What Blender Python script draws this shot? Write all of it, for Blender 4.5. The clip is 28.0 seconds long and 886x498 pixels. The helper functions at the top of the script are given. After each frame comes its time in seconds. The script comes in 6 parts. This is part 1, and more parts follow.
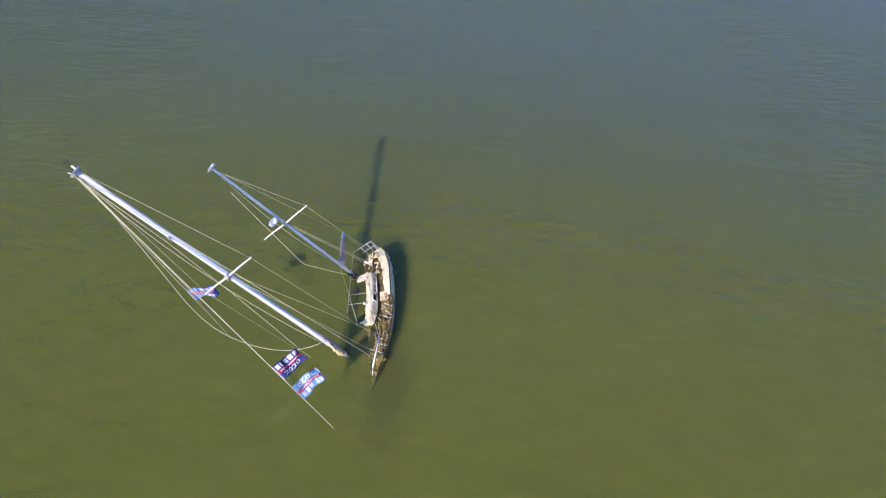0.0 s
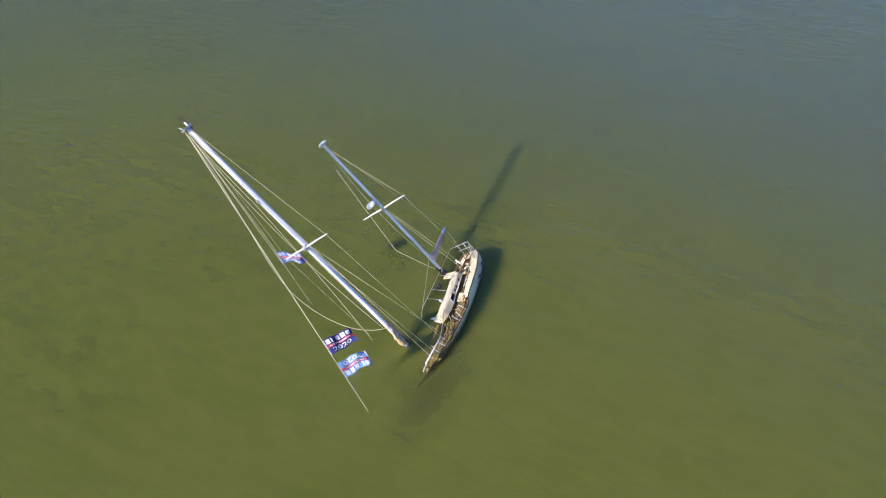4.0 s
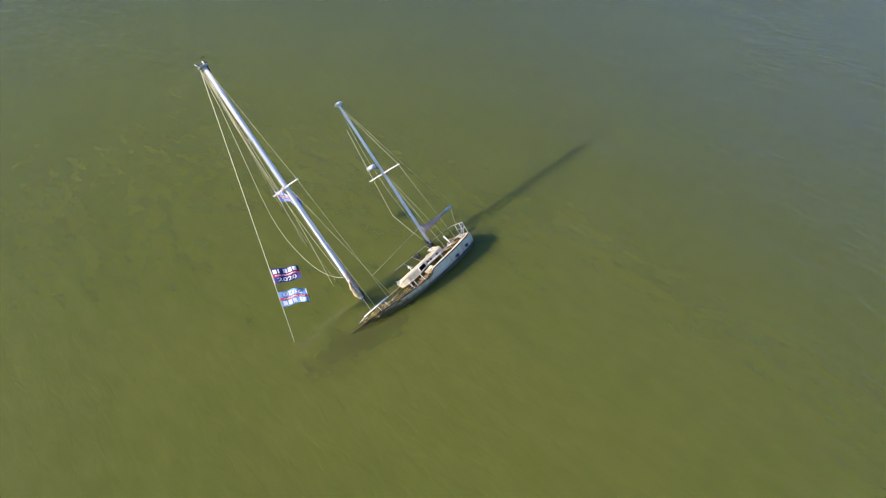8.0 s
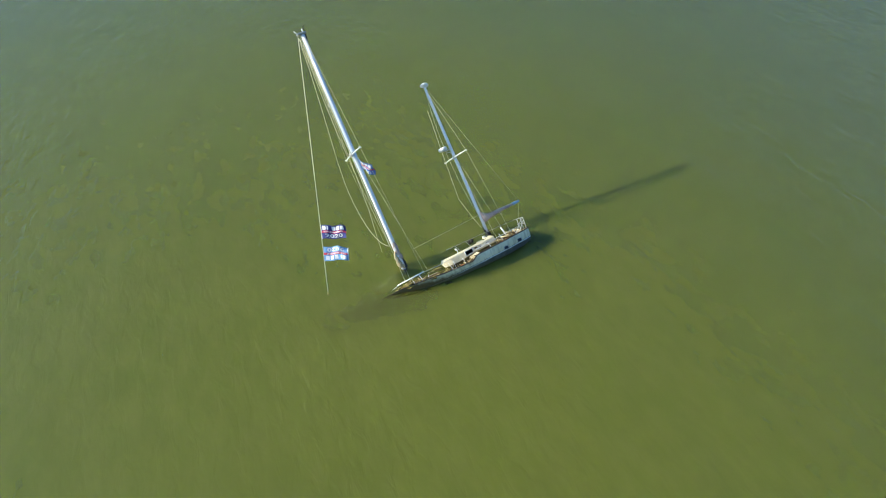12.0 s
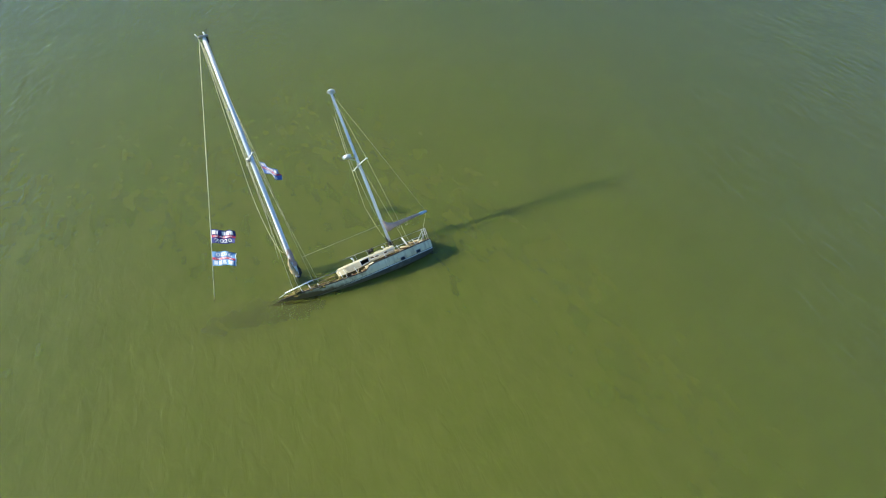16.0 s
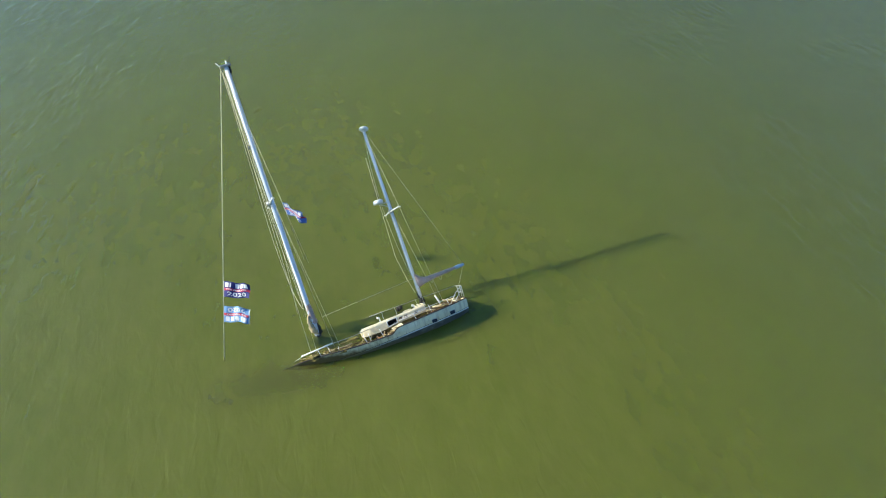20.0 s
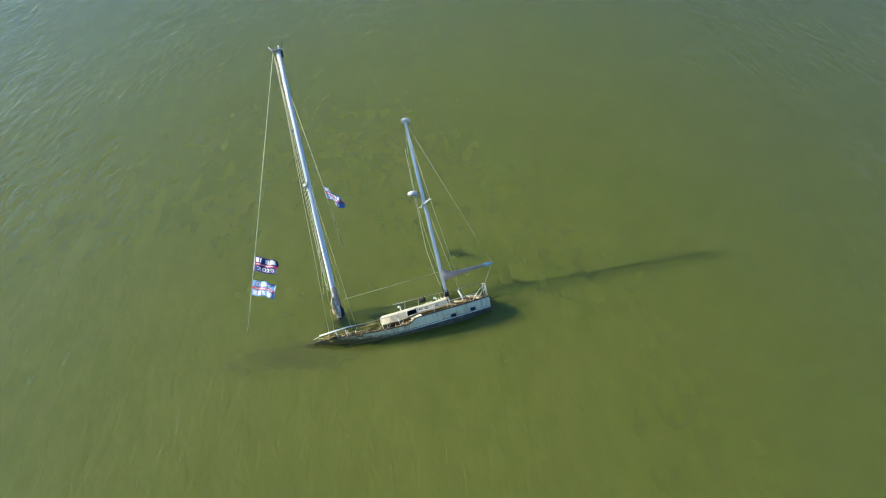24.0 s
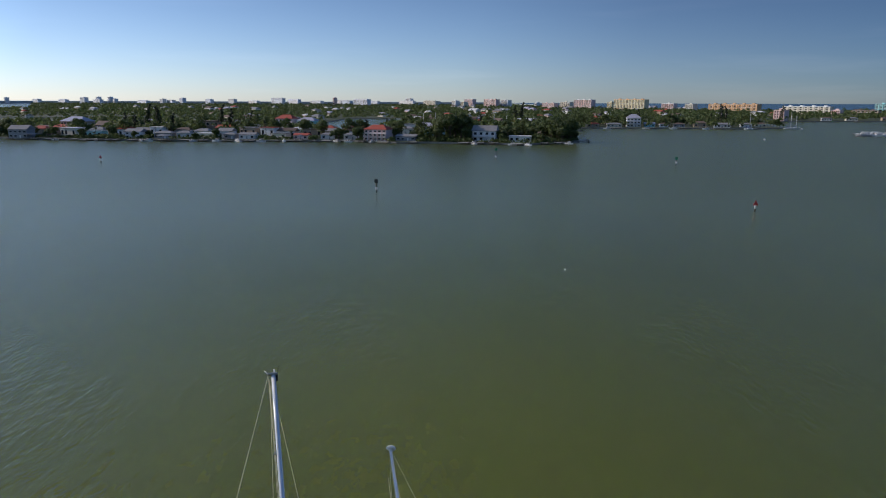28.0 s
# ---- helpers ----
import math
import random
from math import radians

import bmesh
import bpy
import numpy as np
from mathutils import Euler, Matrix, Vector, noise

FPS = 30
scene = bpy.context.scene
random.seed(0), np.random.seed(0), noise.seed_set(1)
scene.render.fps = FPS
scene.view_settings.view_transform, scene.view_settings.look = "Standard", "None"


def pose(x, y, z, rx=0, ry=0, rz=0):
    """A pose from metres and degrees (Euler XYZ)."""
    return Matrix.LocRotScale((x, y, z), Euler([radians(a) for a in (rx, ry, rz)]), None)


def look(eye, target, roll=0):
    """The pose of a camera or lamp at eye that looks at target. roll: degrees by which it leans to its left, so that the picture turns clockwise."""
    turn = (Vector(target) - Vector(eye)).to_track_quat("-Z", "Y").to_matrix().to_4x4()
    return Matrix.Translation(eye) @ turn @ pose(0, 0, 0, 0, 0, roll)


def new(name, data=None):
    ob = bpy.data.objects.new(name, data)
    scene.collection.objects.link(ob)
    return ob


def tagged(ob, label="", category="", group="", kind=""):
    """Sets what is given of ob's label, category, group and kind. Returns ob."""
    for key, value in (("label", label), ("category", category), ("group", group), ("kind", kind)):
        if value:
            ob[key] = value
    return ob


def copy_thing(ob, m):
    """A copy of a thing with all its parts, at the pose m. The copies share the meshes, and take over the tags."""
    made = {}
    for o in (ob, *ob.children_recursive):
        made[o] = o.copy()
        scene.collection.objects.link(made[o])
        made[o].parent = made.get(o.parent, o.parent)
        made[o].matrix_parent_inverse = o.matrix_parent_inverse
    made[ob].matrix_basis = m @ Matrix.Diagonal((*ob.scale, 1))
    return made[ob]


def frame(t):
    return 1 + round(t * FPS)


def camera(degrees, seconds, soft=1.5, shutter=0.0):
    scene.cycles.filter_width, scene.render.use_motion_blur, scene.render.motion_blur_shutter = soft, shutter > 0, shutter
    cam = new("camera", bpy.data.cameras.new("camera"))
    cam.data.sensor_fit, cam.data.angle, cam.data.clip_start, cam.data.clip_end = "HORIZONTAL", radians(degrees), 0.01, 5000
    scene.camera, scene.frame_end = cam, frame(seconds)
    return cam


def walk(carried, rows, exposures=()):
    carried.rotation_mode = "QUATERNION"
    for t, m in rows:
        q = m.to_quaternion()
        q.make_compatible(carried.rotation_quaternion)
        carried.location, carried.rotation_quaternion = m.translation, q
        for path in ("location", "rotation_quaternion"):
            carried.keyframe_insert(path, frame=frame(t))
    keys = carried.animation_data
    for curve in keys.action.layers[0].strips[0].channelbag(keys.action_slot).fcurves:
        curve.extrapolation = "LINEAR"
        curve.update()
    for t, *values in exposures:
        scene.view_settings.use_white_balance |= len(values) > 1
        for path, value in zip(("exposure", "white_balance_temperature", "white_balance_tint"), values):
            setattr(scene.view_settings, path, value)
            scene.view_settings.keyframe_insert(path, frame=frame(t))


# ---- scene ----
cam = camera(63.1, 28.0, soft=1.1)
PATH = [
    (0, (-21.978, -10.113, 29.459), (-20.417, -9.805, 28.247), -0.0),
    (0.5, (-21.965, -10.281, 29.487), (-20.442, -9.824, 28.273), -0.2),
    (1, (-21.958, -10.408, 29.542), (-20.481, -9.821, 28.327), -0.1),
    (1.5, (-21.882, -10.56, 29.598), (-20.428, -9.92, 28.383), -0.2),
    (2, (-21.691, -10.942, 29.65), (-20.258, -10.257, 28.433), -0.2),
    (2.5, (-21.354, -11.663, 29.696), (-19.934, -10.956, 28.478), -0.2),
    (3, (-20.816, -12.782, 29.741), (-19.412, -12.045, 28.522), -0.2),
    (3.5, (-20.068, -14.269, 29.771), (-18.679, -13.502, 28.553), -0.2),
    (4, (-19.174, -15.982, 29.79), (-17.809, -15.177, 28.57), -0.2),
    (4.5, (-18.215, -17.798, 29.812), (-16.876, -16.952, 28.591), -0.1),
    (6.5, (-13.979, -25.101, 29.894), (-12.834, -24.006, 28.673), 0.4),
    (7, (-13.075, -26.668, 29.899), (-11.992, -25.512, 28.679), 0.1),
    (7.5, (-12.303, -27.954, 29.893), (-11.272, -26.749, 28.675), -0.2),
    (8, (-11.655, -29.015, 29.883), (-10.676, -27.766, 28.665), -0.4),
    (8.5, (-11.111, -29.899, 29.874), (-10.185, -28.61, 28.657), -0.4),
    (9, (-10.516, -30.676, 29.86), (-9.65, -29.345, 28.644), -0.6),
    (9.5, (-9.882, -31.442, 29.845), (-9.069, -30.076, 28.632), -0.6),
    (10, (-9.15, -32.195, 29.835), (-8.384, -30.8, 28.623), -0.7),
    (10.5, (-8.247, -32.936, 29.824), (-7.56, -31.5, 28.613), -0.8),
    (11, (-7.115, -33.652, 29.825), (-6.49, -32.188, 28.614), -1.0),
    (13.5, (-0.072, -36.703, 29.781), (0.369, -35.176, 28.567), -0.7),
    (14, (1.188, -37.215, 29.777), (1.66, -35.694, 28.567), -0.1),
    (14.5, (2.239, -37.556, 29.777), (2.714, -36.035, 28.569), 0.0),
    (15, (3.056, -37.633, 29.777), (3.518, -36.107, 28.569), -0.3),
    (15.5, (3.656, -37.386, 29.776), (4.108, -35.858, 28.567), -0.6),
    (16, (4.093, -36.826, 29.776), (4.543, -35.297, 28.568), -0.6),
    (16.5, (4.443, -35.952, 29.769), (4.894, -34.424, 28.56), -0.6),
    (17, (4.746, -34.819, 29.753), (5.203, -33.293, 28.544), -0.5),
    (17.5, (5.028, -33.568, 29.731), (5.49, -32.044, 28.521), -0.4),
    (18, (5.298, -32.33, 29.694), (5.769, -30.805, 28.489), -0.1),
    (18.5, (5.529, -31.369, 29.664), (6.007, -29.84, 28.466), -0.2),
    (19, (5.695, -30.869, 29.66), (6.153, -29.338, 28.457), -0.2),
    (19.5, (5.805, -30.709, 29.669), (6.207, -29.167, 28.46), -0.4),
    (20, (5.899, -30.693, 29.67), (6.243, -29.14, 28.458), -0.5),
    (20.5, (6.04, -30.749, 29.67), (6.336, -29.187, 28.456), -0.6),
    (21, (6.292, -30.843, 29.671), (6.541, -29.275, 28.456), -0.9),
    (21.5, (6.704, -30.928, 29.665), (6.911, -29.354, 28.448), -1.1),
    (23.5, (9.071, -31.398, 29.633), (9.202, -29.816, 28.416), -1.0),
    (24, (9.76, -31.575, 29.64), (9.85, -29.988, 28.426), -0.7),
    (24.5, (10.499, -31.768, 29.655), (10.544, -30.177, 28.444), -0.3),
    (25, (11.222, -31.891, 29.67), (11.252, -30.299, 28.46), 0.2),
    (25.5, (11.865, -31.915, 29.685), (11.907, -30.321, 28.477), 0.6),
    (26, (12.376, -31.842, 29.697), (12.408, -30.155, 28.622), 0.4),
    (26.5, (12.737, -31.764, 29.707), (12.753, -29.985, 28.794), 0.3),
    (27, (12.934, -31.73, 29.711), (12.939, -29.874, 28.966), 0.1),
    (27.5, (12.946, -31.761, 29.703), (12.949, -29.844, 29.132), 0.1),
    (28, (12.976, -31.86, 29.68), (12.977, -29.901, 29.276), 0.2),
]
EXPOSURES = [(0, 0.37, 6100, 30), (3, 0.40, 6250, 26), (6, 0.47, 6500, 24), (9.0, 0.58, 6550, 18), (10.6, 0.63, 6550, 3), (26.6, 0.62, 6500, 6), (27.1, 0.40, 6450, 13),
             (27.5, -0.12, 6400, 18), (28, -0.57, 6400, 18)]
walk(cam, [(t, look(eye, target, roll)) for t, eye, target, roll in PATH], EXPOSURES)

# ---- world, sun ----
SUN_FROM = Vector((-2.177, 0.487, 1.0)).normalized()
world = bpy.data.worlds.new("world")
scene.world = world
world.use_nodes = True
wn = world.node_tree.nodes
wl = world.node_tree.links
sky = wn.new("ShaderNodeTexSky")
sky.sky_type = 'NISHITA'
sky.sun_disc = False
sky.sun_elevation = radians(24.1)
sky.sun_rotation = math.atan2(SUN_FROM.x, SUN_FROM.y)
sky.air_density, sky.dust_density, sky.ozone_density = 0.75, 0.15, 4.5
# thin haze: low down the sky brightens steadily towards the sun; higher up it is darkest at right angles to the sun
tc = wn.new("ShaderNodeTexCoord")
dot = wn.new("ShaderNodeVectorMath")
dot.operation = 'DOT_PRODUCT'
dot.inputs[1].default_value = SUN_FROM
wl.new(tc.outputs["Generated"], dot.inputs[0])
turn = wn.new("ShaderNodeMapRange")
turn.inputs["From Min"].default_value = -1.0
turn.inputs["From Max"].default_value = 1.0
wl.new(dot.outputs["Value"], turn.inputs[0])
ramps = []
for stops in (((-1.0, (0.25, 0.31, 0.37)), (-0.3, (0.36, 0.42, 0.47)), (0.0, (0.58, 0.62, 0.66)), (0.2, (0.84, 0.86, 0.87)), (0.63, (1.14, 1.11, 1.08)), (1.0, (2.0, 1.95, 1.85))),
              ((-1.0, (1.60, 1.82, 2.0)), (-0.6, (1.46, 1.66, 1.82)), (-0.25, (0.85, 0.96, 1.04)), (0.15, (0.68, 0.72, 0.74)), (0.5, (1.15, 1.12, 1.06)), (0.8, (2.1, 2.0, 1.8)), (1.0, (3.2, 3.0, 2.7)))):
    ramp = wn.new("ShaderNodeValToRGB")
    ramp.color_ramp.elements[0].color = (*stops[0][1], 1)
    ramp.color_ramp.elements[1].color = (*stops[-1][1], 1)
    for at, c in stops[1:-1]:
        ramp.color_ramp.elements.new((at + 1) / 2).color = (*c, 1)
    wl.new(turn.outputs[0], ramp.inputs[0])
    ramps.append(ramp)
split = wn.new("ShaderNodeSeparateXYZ")
wl.new(tc.outputs["Generated"], split.inputs[0])
rise = wn.new("ShaderNodeMapRange")
rise.interpolation_type = 'SMOOTHSTEP'
rise.inputs["From Min"].default_value = 0.10
rise.inputs["From Max"].default_value = 0.34
wl.new(split.outputs[2], rise.inputs[0])
tint = wn.new("ShaderNodeMix")
tint.data_type = 'RGBA'
wl.new(rise.outputs[0], tint.inputs[0])
wl.new(ramps[0].outputs[0], tint.inputs[6])
wl.new(ramps[1].outputs[0], tint.inputs[7])
lit = wn.new("ShaderNodeMix")
lit.data_type, lit.blend_type = 'RGBA', 'MULTIPLY'
lit.inputs[0].default_value = 1.0
wl.new(sky.outputs[0], lit.inputs[6])
wl.new(tint.outputs[2], lit.inputs[7])
# cooler haze low over the horizon, and faint streaks of high cloud
low = wn.new("ShaderNodeMapRange")
low.interpolation_type = 'SMOOTHSTEP'
for key, val in (("From Min", 0.0), ("From Max", 0.20), ("To Min", 1.0), ("To Max", 0.0)):
    low.inputs[key].default_value = val
wl.new(split.outputs[2], low.inputs[0])
cool = wn.new("ShaderNodeMix")
cool.data_type, cool.blend_type = 'RGBA', 'MULTIPLY'
cool.inputs[7].default_value = (1.30, 1.30, 1.34, 1)
wl.new(low.outputs[0], cool.inputs[0])
wl.new(lit.outputs[2], cool.inputs[6])
stretch = wn.new("ShaderNodeMapping")
stretch.inputs["Scale"].default_value = (2.2, 2.2, 26)
wl.new(tc.outputs["Generated"], stretch.inputs[0])
wisp = wn.new("ShaderNodeTexNoise")
wisp.inputs["Scale"].default_value = 1.6
wisp.inputs["Detail"].default_value = 5.0
wl.new(stretch.outputs[0], wisp.inputs["Vector"])
veil = wn.new("ShaderNodeMapRange")
for key, val in (("From Min", 0.55), ("From Max", 0.80), ("To Min", 0.0), ("To Max", 0.9)):
    veil.inputs[key].default_value = val
wl.new(wisp.outputs[0], veil.inputs[0])
cloud = wn.new("ShaderNodeMix")
cloud.data_type, cloud.blend_type = 'RGBA', 'ADD'
cloud.inputs[7].default_value = (0.55, 0.52, 0.52, 1)
veil_low = wn.new("ShaderNodeMath")
veil_low.operation = 'MULTIPLY'
wl.new(veil.outputs[0], veil_low.inputs[0])
wl.new(low.outputs[0], veil_low.inputs[1])
wl.new(veil_low.outputs[0], cloud.inputs[0])
wl.new(cool.outputs[2], cloud.inputs[6])
wl.new(cloud.outputs[2], wn["Background"].inputs[0])
wn["Background"].inputs[1].default_value = 0.135

sun = new("sun", bpy.data.lights.new("sun", 'SUN'))
sun.data.energy = 5.0
sun.data.angle = radians(0.53)
sun.data.color = (1.0, 0.92, 0.78)
sun.matrix_world = look(SUN_FROM * 100, (0, 0, 0))


# ---- materials ----
def node_mat(name, rough=0.6, metal=0.0, ior=1.45):
    m = bpy.data.materials.new(name)
    m.use_nodes = True
    b = m.node_tree.nodes["Principled BSDF"]
    b.inputs["Roughness"].default_value = rough
    b.inputs["Metallic"].default_value = metal
    b.inputs["IOR"].default_value = ior
    return m, m.node_tree.nodes, m.node_tree.links, b


def coords(n, l, scale=(1, 1, 1)):
    c = n.new("ShaderNodeTexCoord")
    mp = n.new("ShaderNodeMapping")
    mp.inputs["Scale"].default_value = scale
    l.new(c.outputs["Object"], mp.inputs[0])
    return mp.outputs[0]


def noise_fac(n, l, vec, scale, detail=4.0, rough=0.6, lo=0.35, hi=0.65):
    t = n.new("ShaderNodeTexNoise")
    t.inputs["Scale"].default_value = scale
    t.inputs["Detail"].default_value = detail
    t.inputs["Roughness"].default_value = rough
    l.new(vec, t.inputs["Vector"])
    r = n.new("ShaderNodeMapRange")
    r.inputs["From Min"].default_value = lo
    r.inputs["From Max"].default_value = hi
    l.new(t.outputs[0], r.inputs[0])
    return r.outputs[0]


def mix_col(n, l, fac, a, b):
    m = n.new("ShaderNodeMix")
    m.data_type = 'RGBA'
    if hasattr(fac, "is_output"):
        l.new(fac, m.inputs[0])
    else:
        m.inputs[0].default_value = fac
    for sock, v in ((m.inputs[6], a), (m.inputs[7], b)):
        if hasattr(v, "is_output"):
            l.new(v, sock)
        else:
            sock.default_value = (*v, 1)
    return m.outputs[2]


def bump(n, l, b, height, strength, dist=0.01):
    k = n.new("ShaderNodeBump")
    k.inputs["Strength"].default_value = strength
    k.inputs["Distance"].default_value = dist
    l.new(height, k.inputs["Height"])
    l.new(k.outputs[0], b.inputs["Normal"])


def surface(name, base, second, stain=None, rough=0.6, metal=0.0, scale=1.2, grain=18.0, stain_lo=0.55, stain_hi=0.75,
            relief=0.25, stretch=(1, 1, 1), stain_scale=0.8):
    """A two-scale weathered surface: broad drift between two colours, fine grain, and stains with ragged edges."""
    m, n, l, b = node_mat(name, rough, metal)
    v = coords(n, l, stretch)
    c = mix_col(n, l, noise_fac(n, l, v, scale), base, second)
    g = noise_fac(n, l, v, grain, 3.0, 0.7, 0.3, 0.7)
    dark = tuple(x * 0.78 for x in base)
    gm = n.new("ShaderNodeMath")
    gm.operation = 'MULTIPLY'
    gm.inputs[1].default_value = 0.45
    l.new(g, gm.inputs[0])
    c = mix_col(n, l, gm.outputs[0], c, dark)
    if stain:
        c = mix_col(n, l, noise_fac(n, l, v, stain_scale, 6.0, 0.7, stain_lo, stain_hi), c, stain)
    l.new(c, b.inputs["Base Color"])
    bump(n, l, b, g, relief)
    return m


def per_object(name, a, b_, rough=0.8, grain=6.0):
    """A surface whose tint differs from object to object."""
    m, n, l, b = node_mat(name, rough)
    oi = n.new("ShaderNodeObjectInfo")
    c = mix_col(n, l, oi.outputs["Random"], a, b_)
    v = coords(n, l)
    g = noise_fac(n, l, v, grain, 4.0, 0.7, 0.3, 0.7)
    c = mix_col(n, l, g, c, tuple(x * 0.6 for x in a))
    l.new(c, b.inputs["Base Color"])
    return m


def leafy(name, a, b_, dry=None):
    m, n, l, b = node_mat(name, 0.6)
    geo = n.new("ShaderNodeNewGeometry")
    oi = n.new("ShaderNodeObjectInfo")
    c = mix_col(n, l, geo.outputs["Random Per Island"], a, b_)
    c2 = mix_col(n, l, oi.outputs["Random"], (1, 1, 1), (0.62, 0.72, 0.6))
    mul = n.new("ShaderNodeMix")
    mul.data_type, mul.blend_type = 'RGBA', 'MULTIPLY'
    mul.inputs[0].default_value = 1.0
    l.new(c, mul.inputs[6])
    l.new(c2, mul.inputs[7])
    l.new(mul.outputs[2], b.inputs["Base Color"])
    tr = n.new("ShaderNodeBsdfTranslucent")
    l.new(mul.outputs[2], tr.inputs[0])
    ms = n.new("ShaderNodeMixShader")
    ms.inputs[0].default_value = 0.42
    l.new(b.outputs[0], ms.inputs[1])
    l.new(tr.outputs[0], ms.inputs[2])
    l.new(ms.outputs[0], n["Material Output"].inputs[0])
    return m


def forefoot_patch(n, l, c):
    """Brown patch painted for the sunken forefoot showing dimly below, with an uneven edge."""
    tc = n.new("ShaderNodeTexCoord")
    mp = n.new("ShaderNodeMapping")
    mp.vector_type = 'TEXTURE'
    mp.inputs["Location"].default_value = (3.2, -2.1, 0)
    mp.inputs["Rotation"].default_value = (0, 0, radians(6))
    mp.inputs["Scale"].default_value = (4.6, 1.7, 1)
    l.new(tc.outputs["Object"], mp.inputs[0])
    ln = n.new("ShaderNodeVectorMath")
    ln.operation = 'LENGTH'
    l.new(mp.outputs[0], ln.inputs[0])
    t = n.new("ShaderNodeTexNoise")
    t.inputs["Scale"].default_value = 0.8
    t.inputs["Detail"].default_value = 3.0
    l.new(tc.outputs["Object"], t.inputs["Vector"])
    a = n.new("ShaderNodeMath")
    a.operation = 'MULTIPLY_ADD'
    a.inputs[1].default_value = 1.1
    l.new(t.outputs[0], a.inputs[0])
    l.new(ln.outputs["Value"], a.inputs[2])
    r = n.new("ShaderNodeMapRange")
    r.interpolation_type = 'SMOOTHSTEP'
    for key, val in (("From Min", 0.3), ("From Max", 1.9), ("To Min", 0.6), ("To Max", 0.0)):
        r.inputs[key].default_value = val
    l.new(a.outputs[0], r.inputs[0])
    return mix_col(n, l, r.outputs[0], c, (0.062, 0.058, 0.018))


def zone_map(n, l, value, lo, hi, a0, a1):
    z = n.new("ShaderNodeMapRange")
    z.interpolation_type = 'SMOOTHSTEP'
    for key, val in (("From Min", lo), ("From Max", hi), ("To Min", a0), ("To Max", a1)):
        z.inputs[key].default_value = val
    l.new(value, z.inputs[0])
    return z.outputs[0]


def water_material():
    """Turbid green bay water: suspended silt scatters green under a glossy skin, calm round the wreck and rippled further out."""
    m, n, l, b = node_mat("turbid_bay_water", 0.10, 0.0, 1.38)
    v = coords(n, l)
    broad = noise_fac(n, l, v, 0.030, 3.0, 0.5, 0.35, 0.68)
    c = mix_col(n, l, broad, (0.107, 0.142, 0.016), (0.138, 0.158, 0.021))
    silt = noise_fac(n, l, coords(n, l, (1, 0.6, 1)), 0.16, 3.0, 0.55, 0.38, 0.8)
    c = mix_col(n, l, silt, c, (0.150, 0.166, 0.028))
    swirl = noise_fac(n, l, coords(n, l, (1.3, 0.6, 1)), 0.75, 2.5, 0.5, 0.38, 0.80)
    c = mix_col(n, l, swirl, c, (0.163, 0.181, 0.032))
    # browner where the wreck stirs up the shallow bottom; further out the darker, bluer look at grazing angles is
    # painted in
    tc = n.new("ShaderNodeTexCoord")
    far = n.new("ShaderNodeVectorMath")
    far.operation = 'DISTANCE'
    far.inputs[1].default_value = (4, -4, 0)
    l.new(tc.outputs["Object"], far.inputs[0])
    c = mix_col(n, l, zone_map(n, l, far.outputs["Value"], 8, 42, 0.24, 0.0), c, (0.180, 0.168, 0.026))
    c = mix_col(n, l, zone_map(n, l, far.outputs["Value"], 32, 120, 0.0, 0.72), c, (0.074, 0.108, 0.027))
    c = mix_col(n, l, zone_map(n, l, far.outputs["Value"], 110, 420, 0.0, 0.85), c, (0.034, 0.074, 0.058))
    # darkening to the east stands in for weaker sky reflection and lens falloff
    east = n.new("ShaderNodeVectorMath")
    east.operation = 'DOT_PRODUCT'
    east.inputs[1].default_value = (0.95, -0.1, 0)
    l.new(tc.outputs["Object"], east.inputs[0])
    c = mix_col(n, l, zone_map(n, l, east.outputs["Value"], 6, 48, 0.0, 0.75), c, (0.080, 0.100, 0.027))
    c = forefoot_patch(n, l, c)
    l.new(c, b.inputs["Base Color"])
    b.subsurface_method = 'BURLEY'
    b.inputs["Subsurface Weight"].default_value = 1.0
    b.inputs["Subsurface Radius"].default_value = (0.8, 1.0, 0.4)
    b.inputs["Subsurface Scale"].default_value = 0.60
    b.inputs["Alpha"].default_value = 0.56
    b.inputs["Specular IOR Level"].default_value = 1.0
    # short wind ripples with long crests outside the lee, slow soft undulation inside it
    mp = n.new("ShaderNodeMapping")
    mp.inputs["Rotation"].default_value = (0, 0, radians(-10))
    mp.inputs["Scale"].default_value = (1.2, 0.42, 1)
    l.new(tc.outputs["Object"], mp.inputs[0])
    fine = n.new("ShaderNodeTexNoise")
    fine.inputs["Scale"].default_value = 1.25
    fine.inputs["Detail"].default_value = 2.2
    fine.inputs["Roughness"].default_value = 0.5
    fine.inputs["Distortion"].default_value = 0.7
    l.new(mp.outputs[0], fine.inputs["Vector"])
    wind = zone_map(n, l, far.outputs["Value"], 20, 58, 0.36, 1.0)
    lee = zone_map(n, l, far.outputs["Value"], 80, 320, 1.0, 0.22)
    gust = noise_fac(n, l, coords(n, l, (1, 0.6, 1)), 0.045, 2.0, 0.5, 0.30, 0.62)
    gust_r = n.new("ShaderNodeMapRange")
    gust_r.inputs["To Min"].default_value = 0.45
    l.new(gust, gust_r.inputs[0])
    both = n.new("ShaderNodeMath")
    both.operation = 'MULTIPLY'
    l.new(wind, both.inputs[0])
    l.new(lee, both.inputs[1])
    amp = n.new("ShaderNodeMath")
    amp.operation = 'MULTIPLY'
    l.new(both.outputs[0], amp.inputs[0])
    l.new(gust_r.outputs[0], amp.inputs[1])
    ripple = n.new("ShaderNodeMath")
    ripple.operation = 'MULTIPLY'
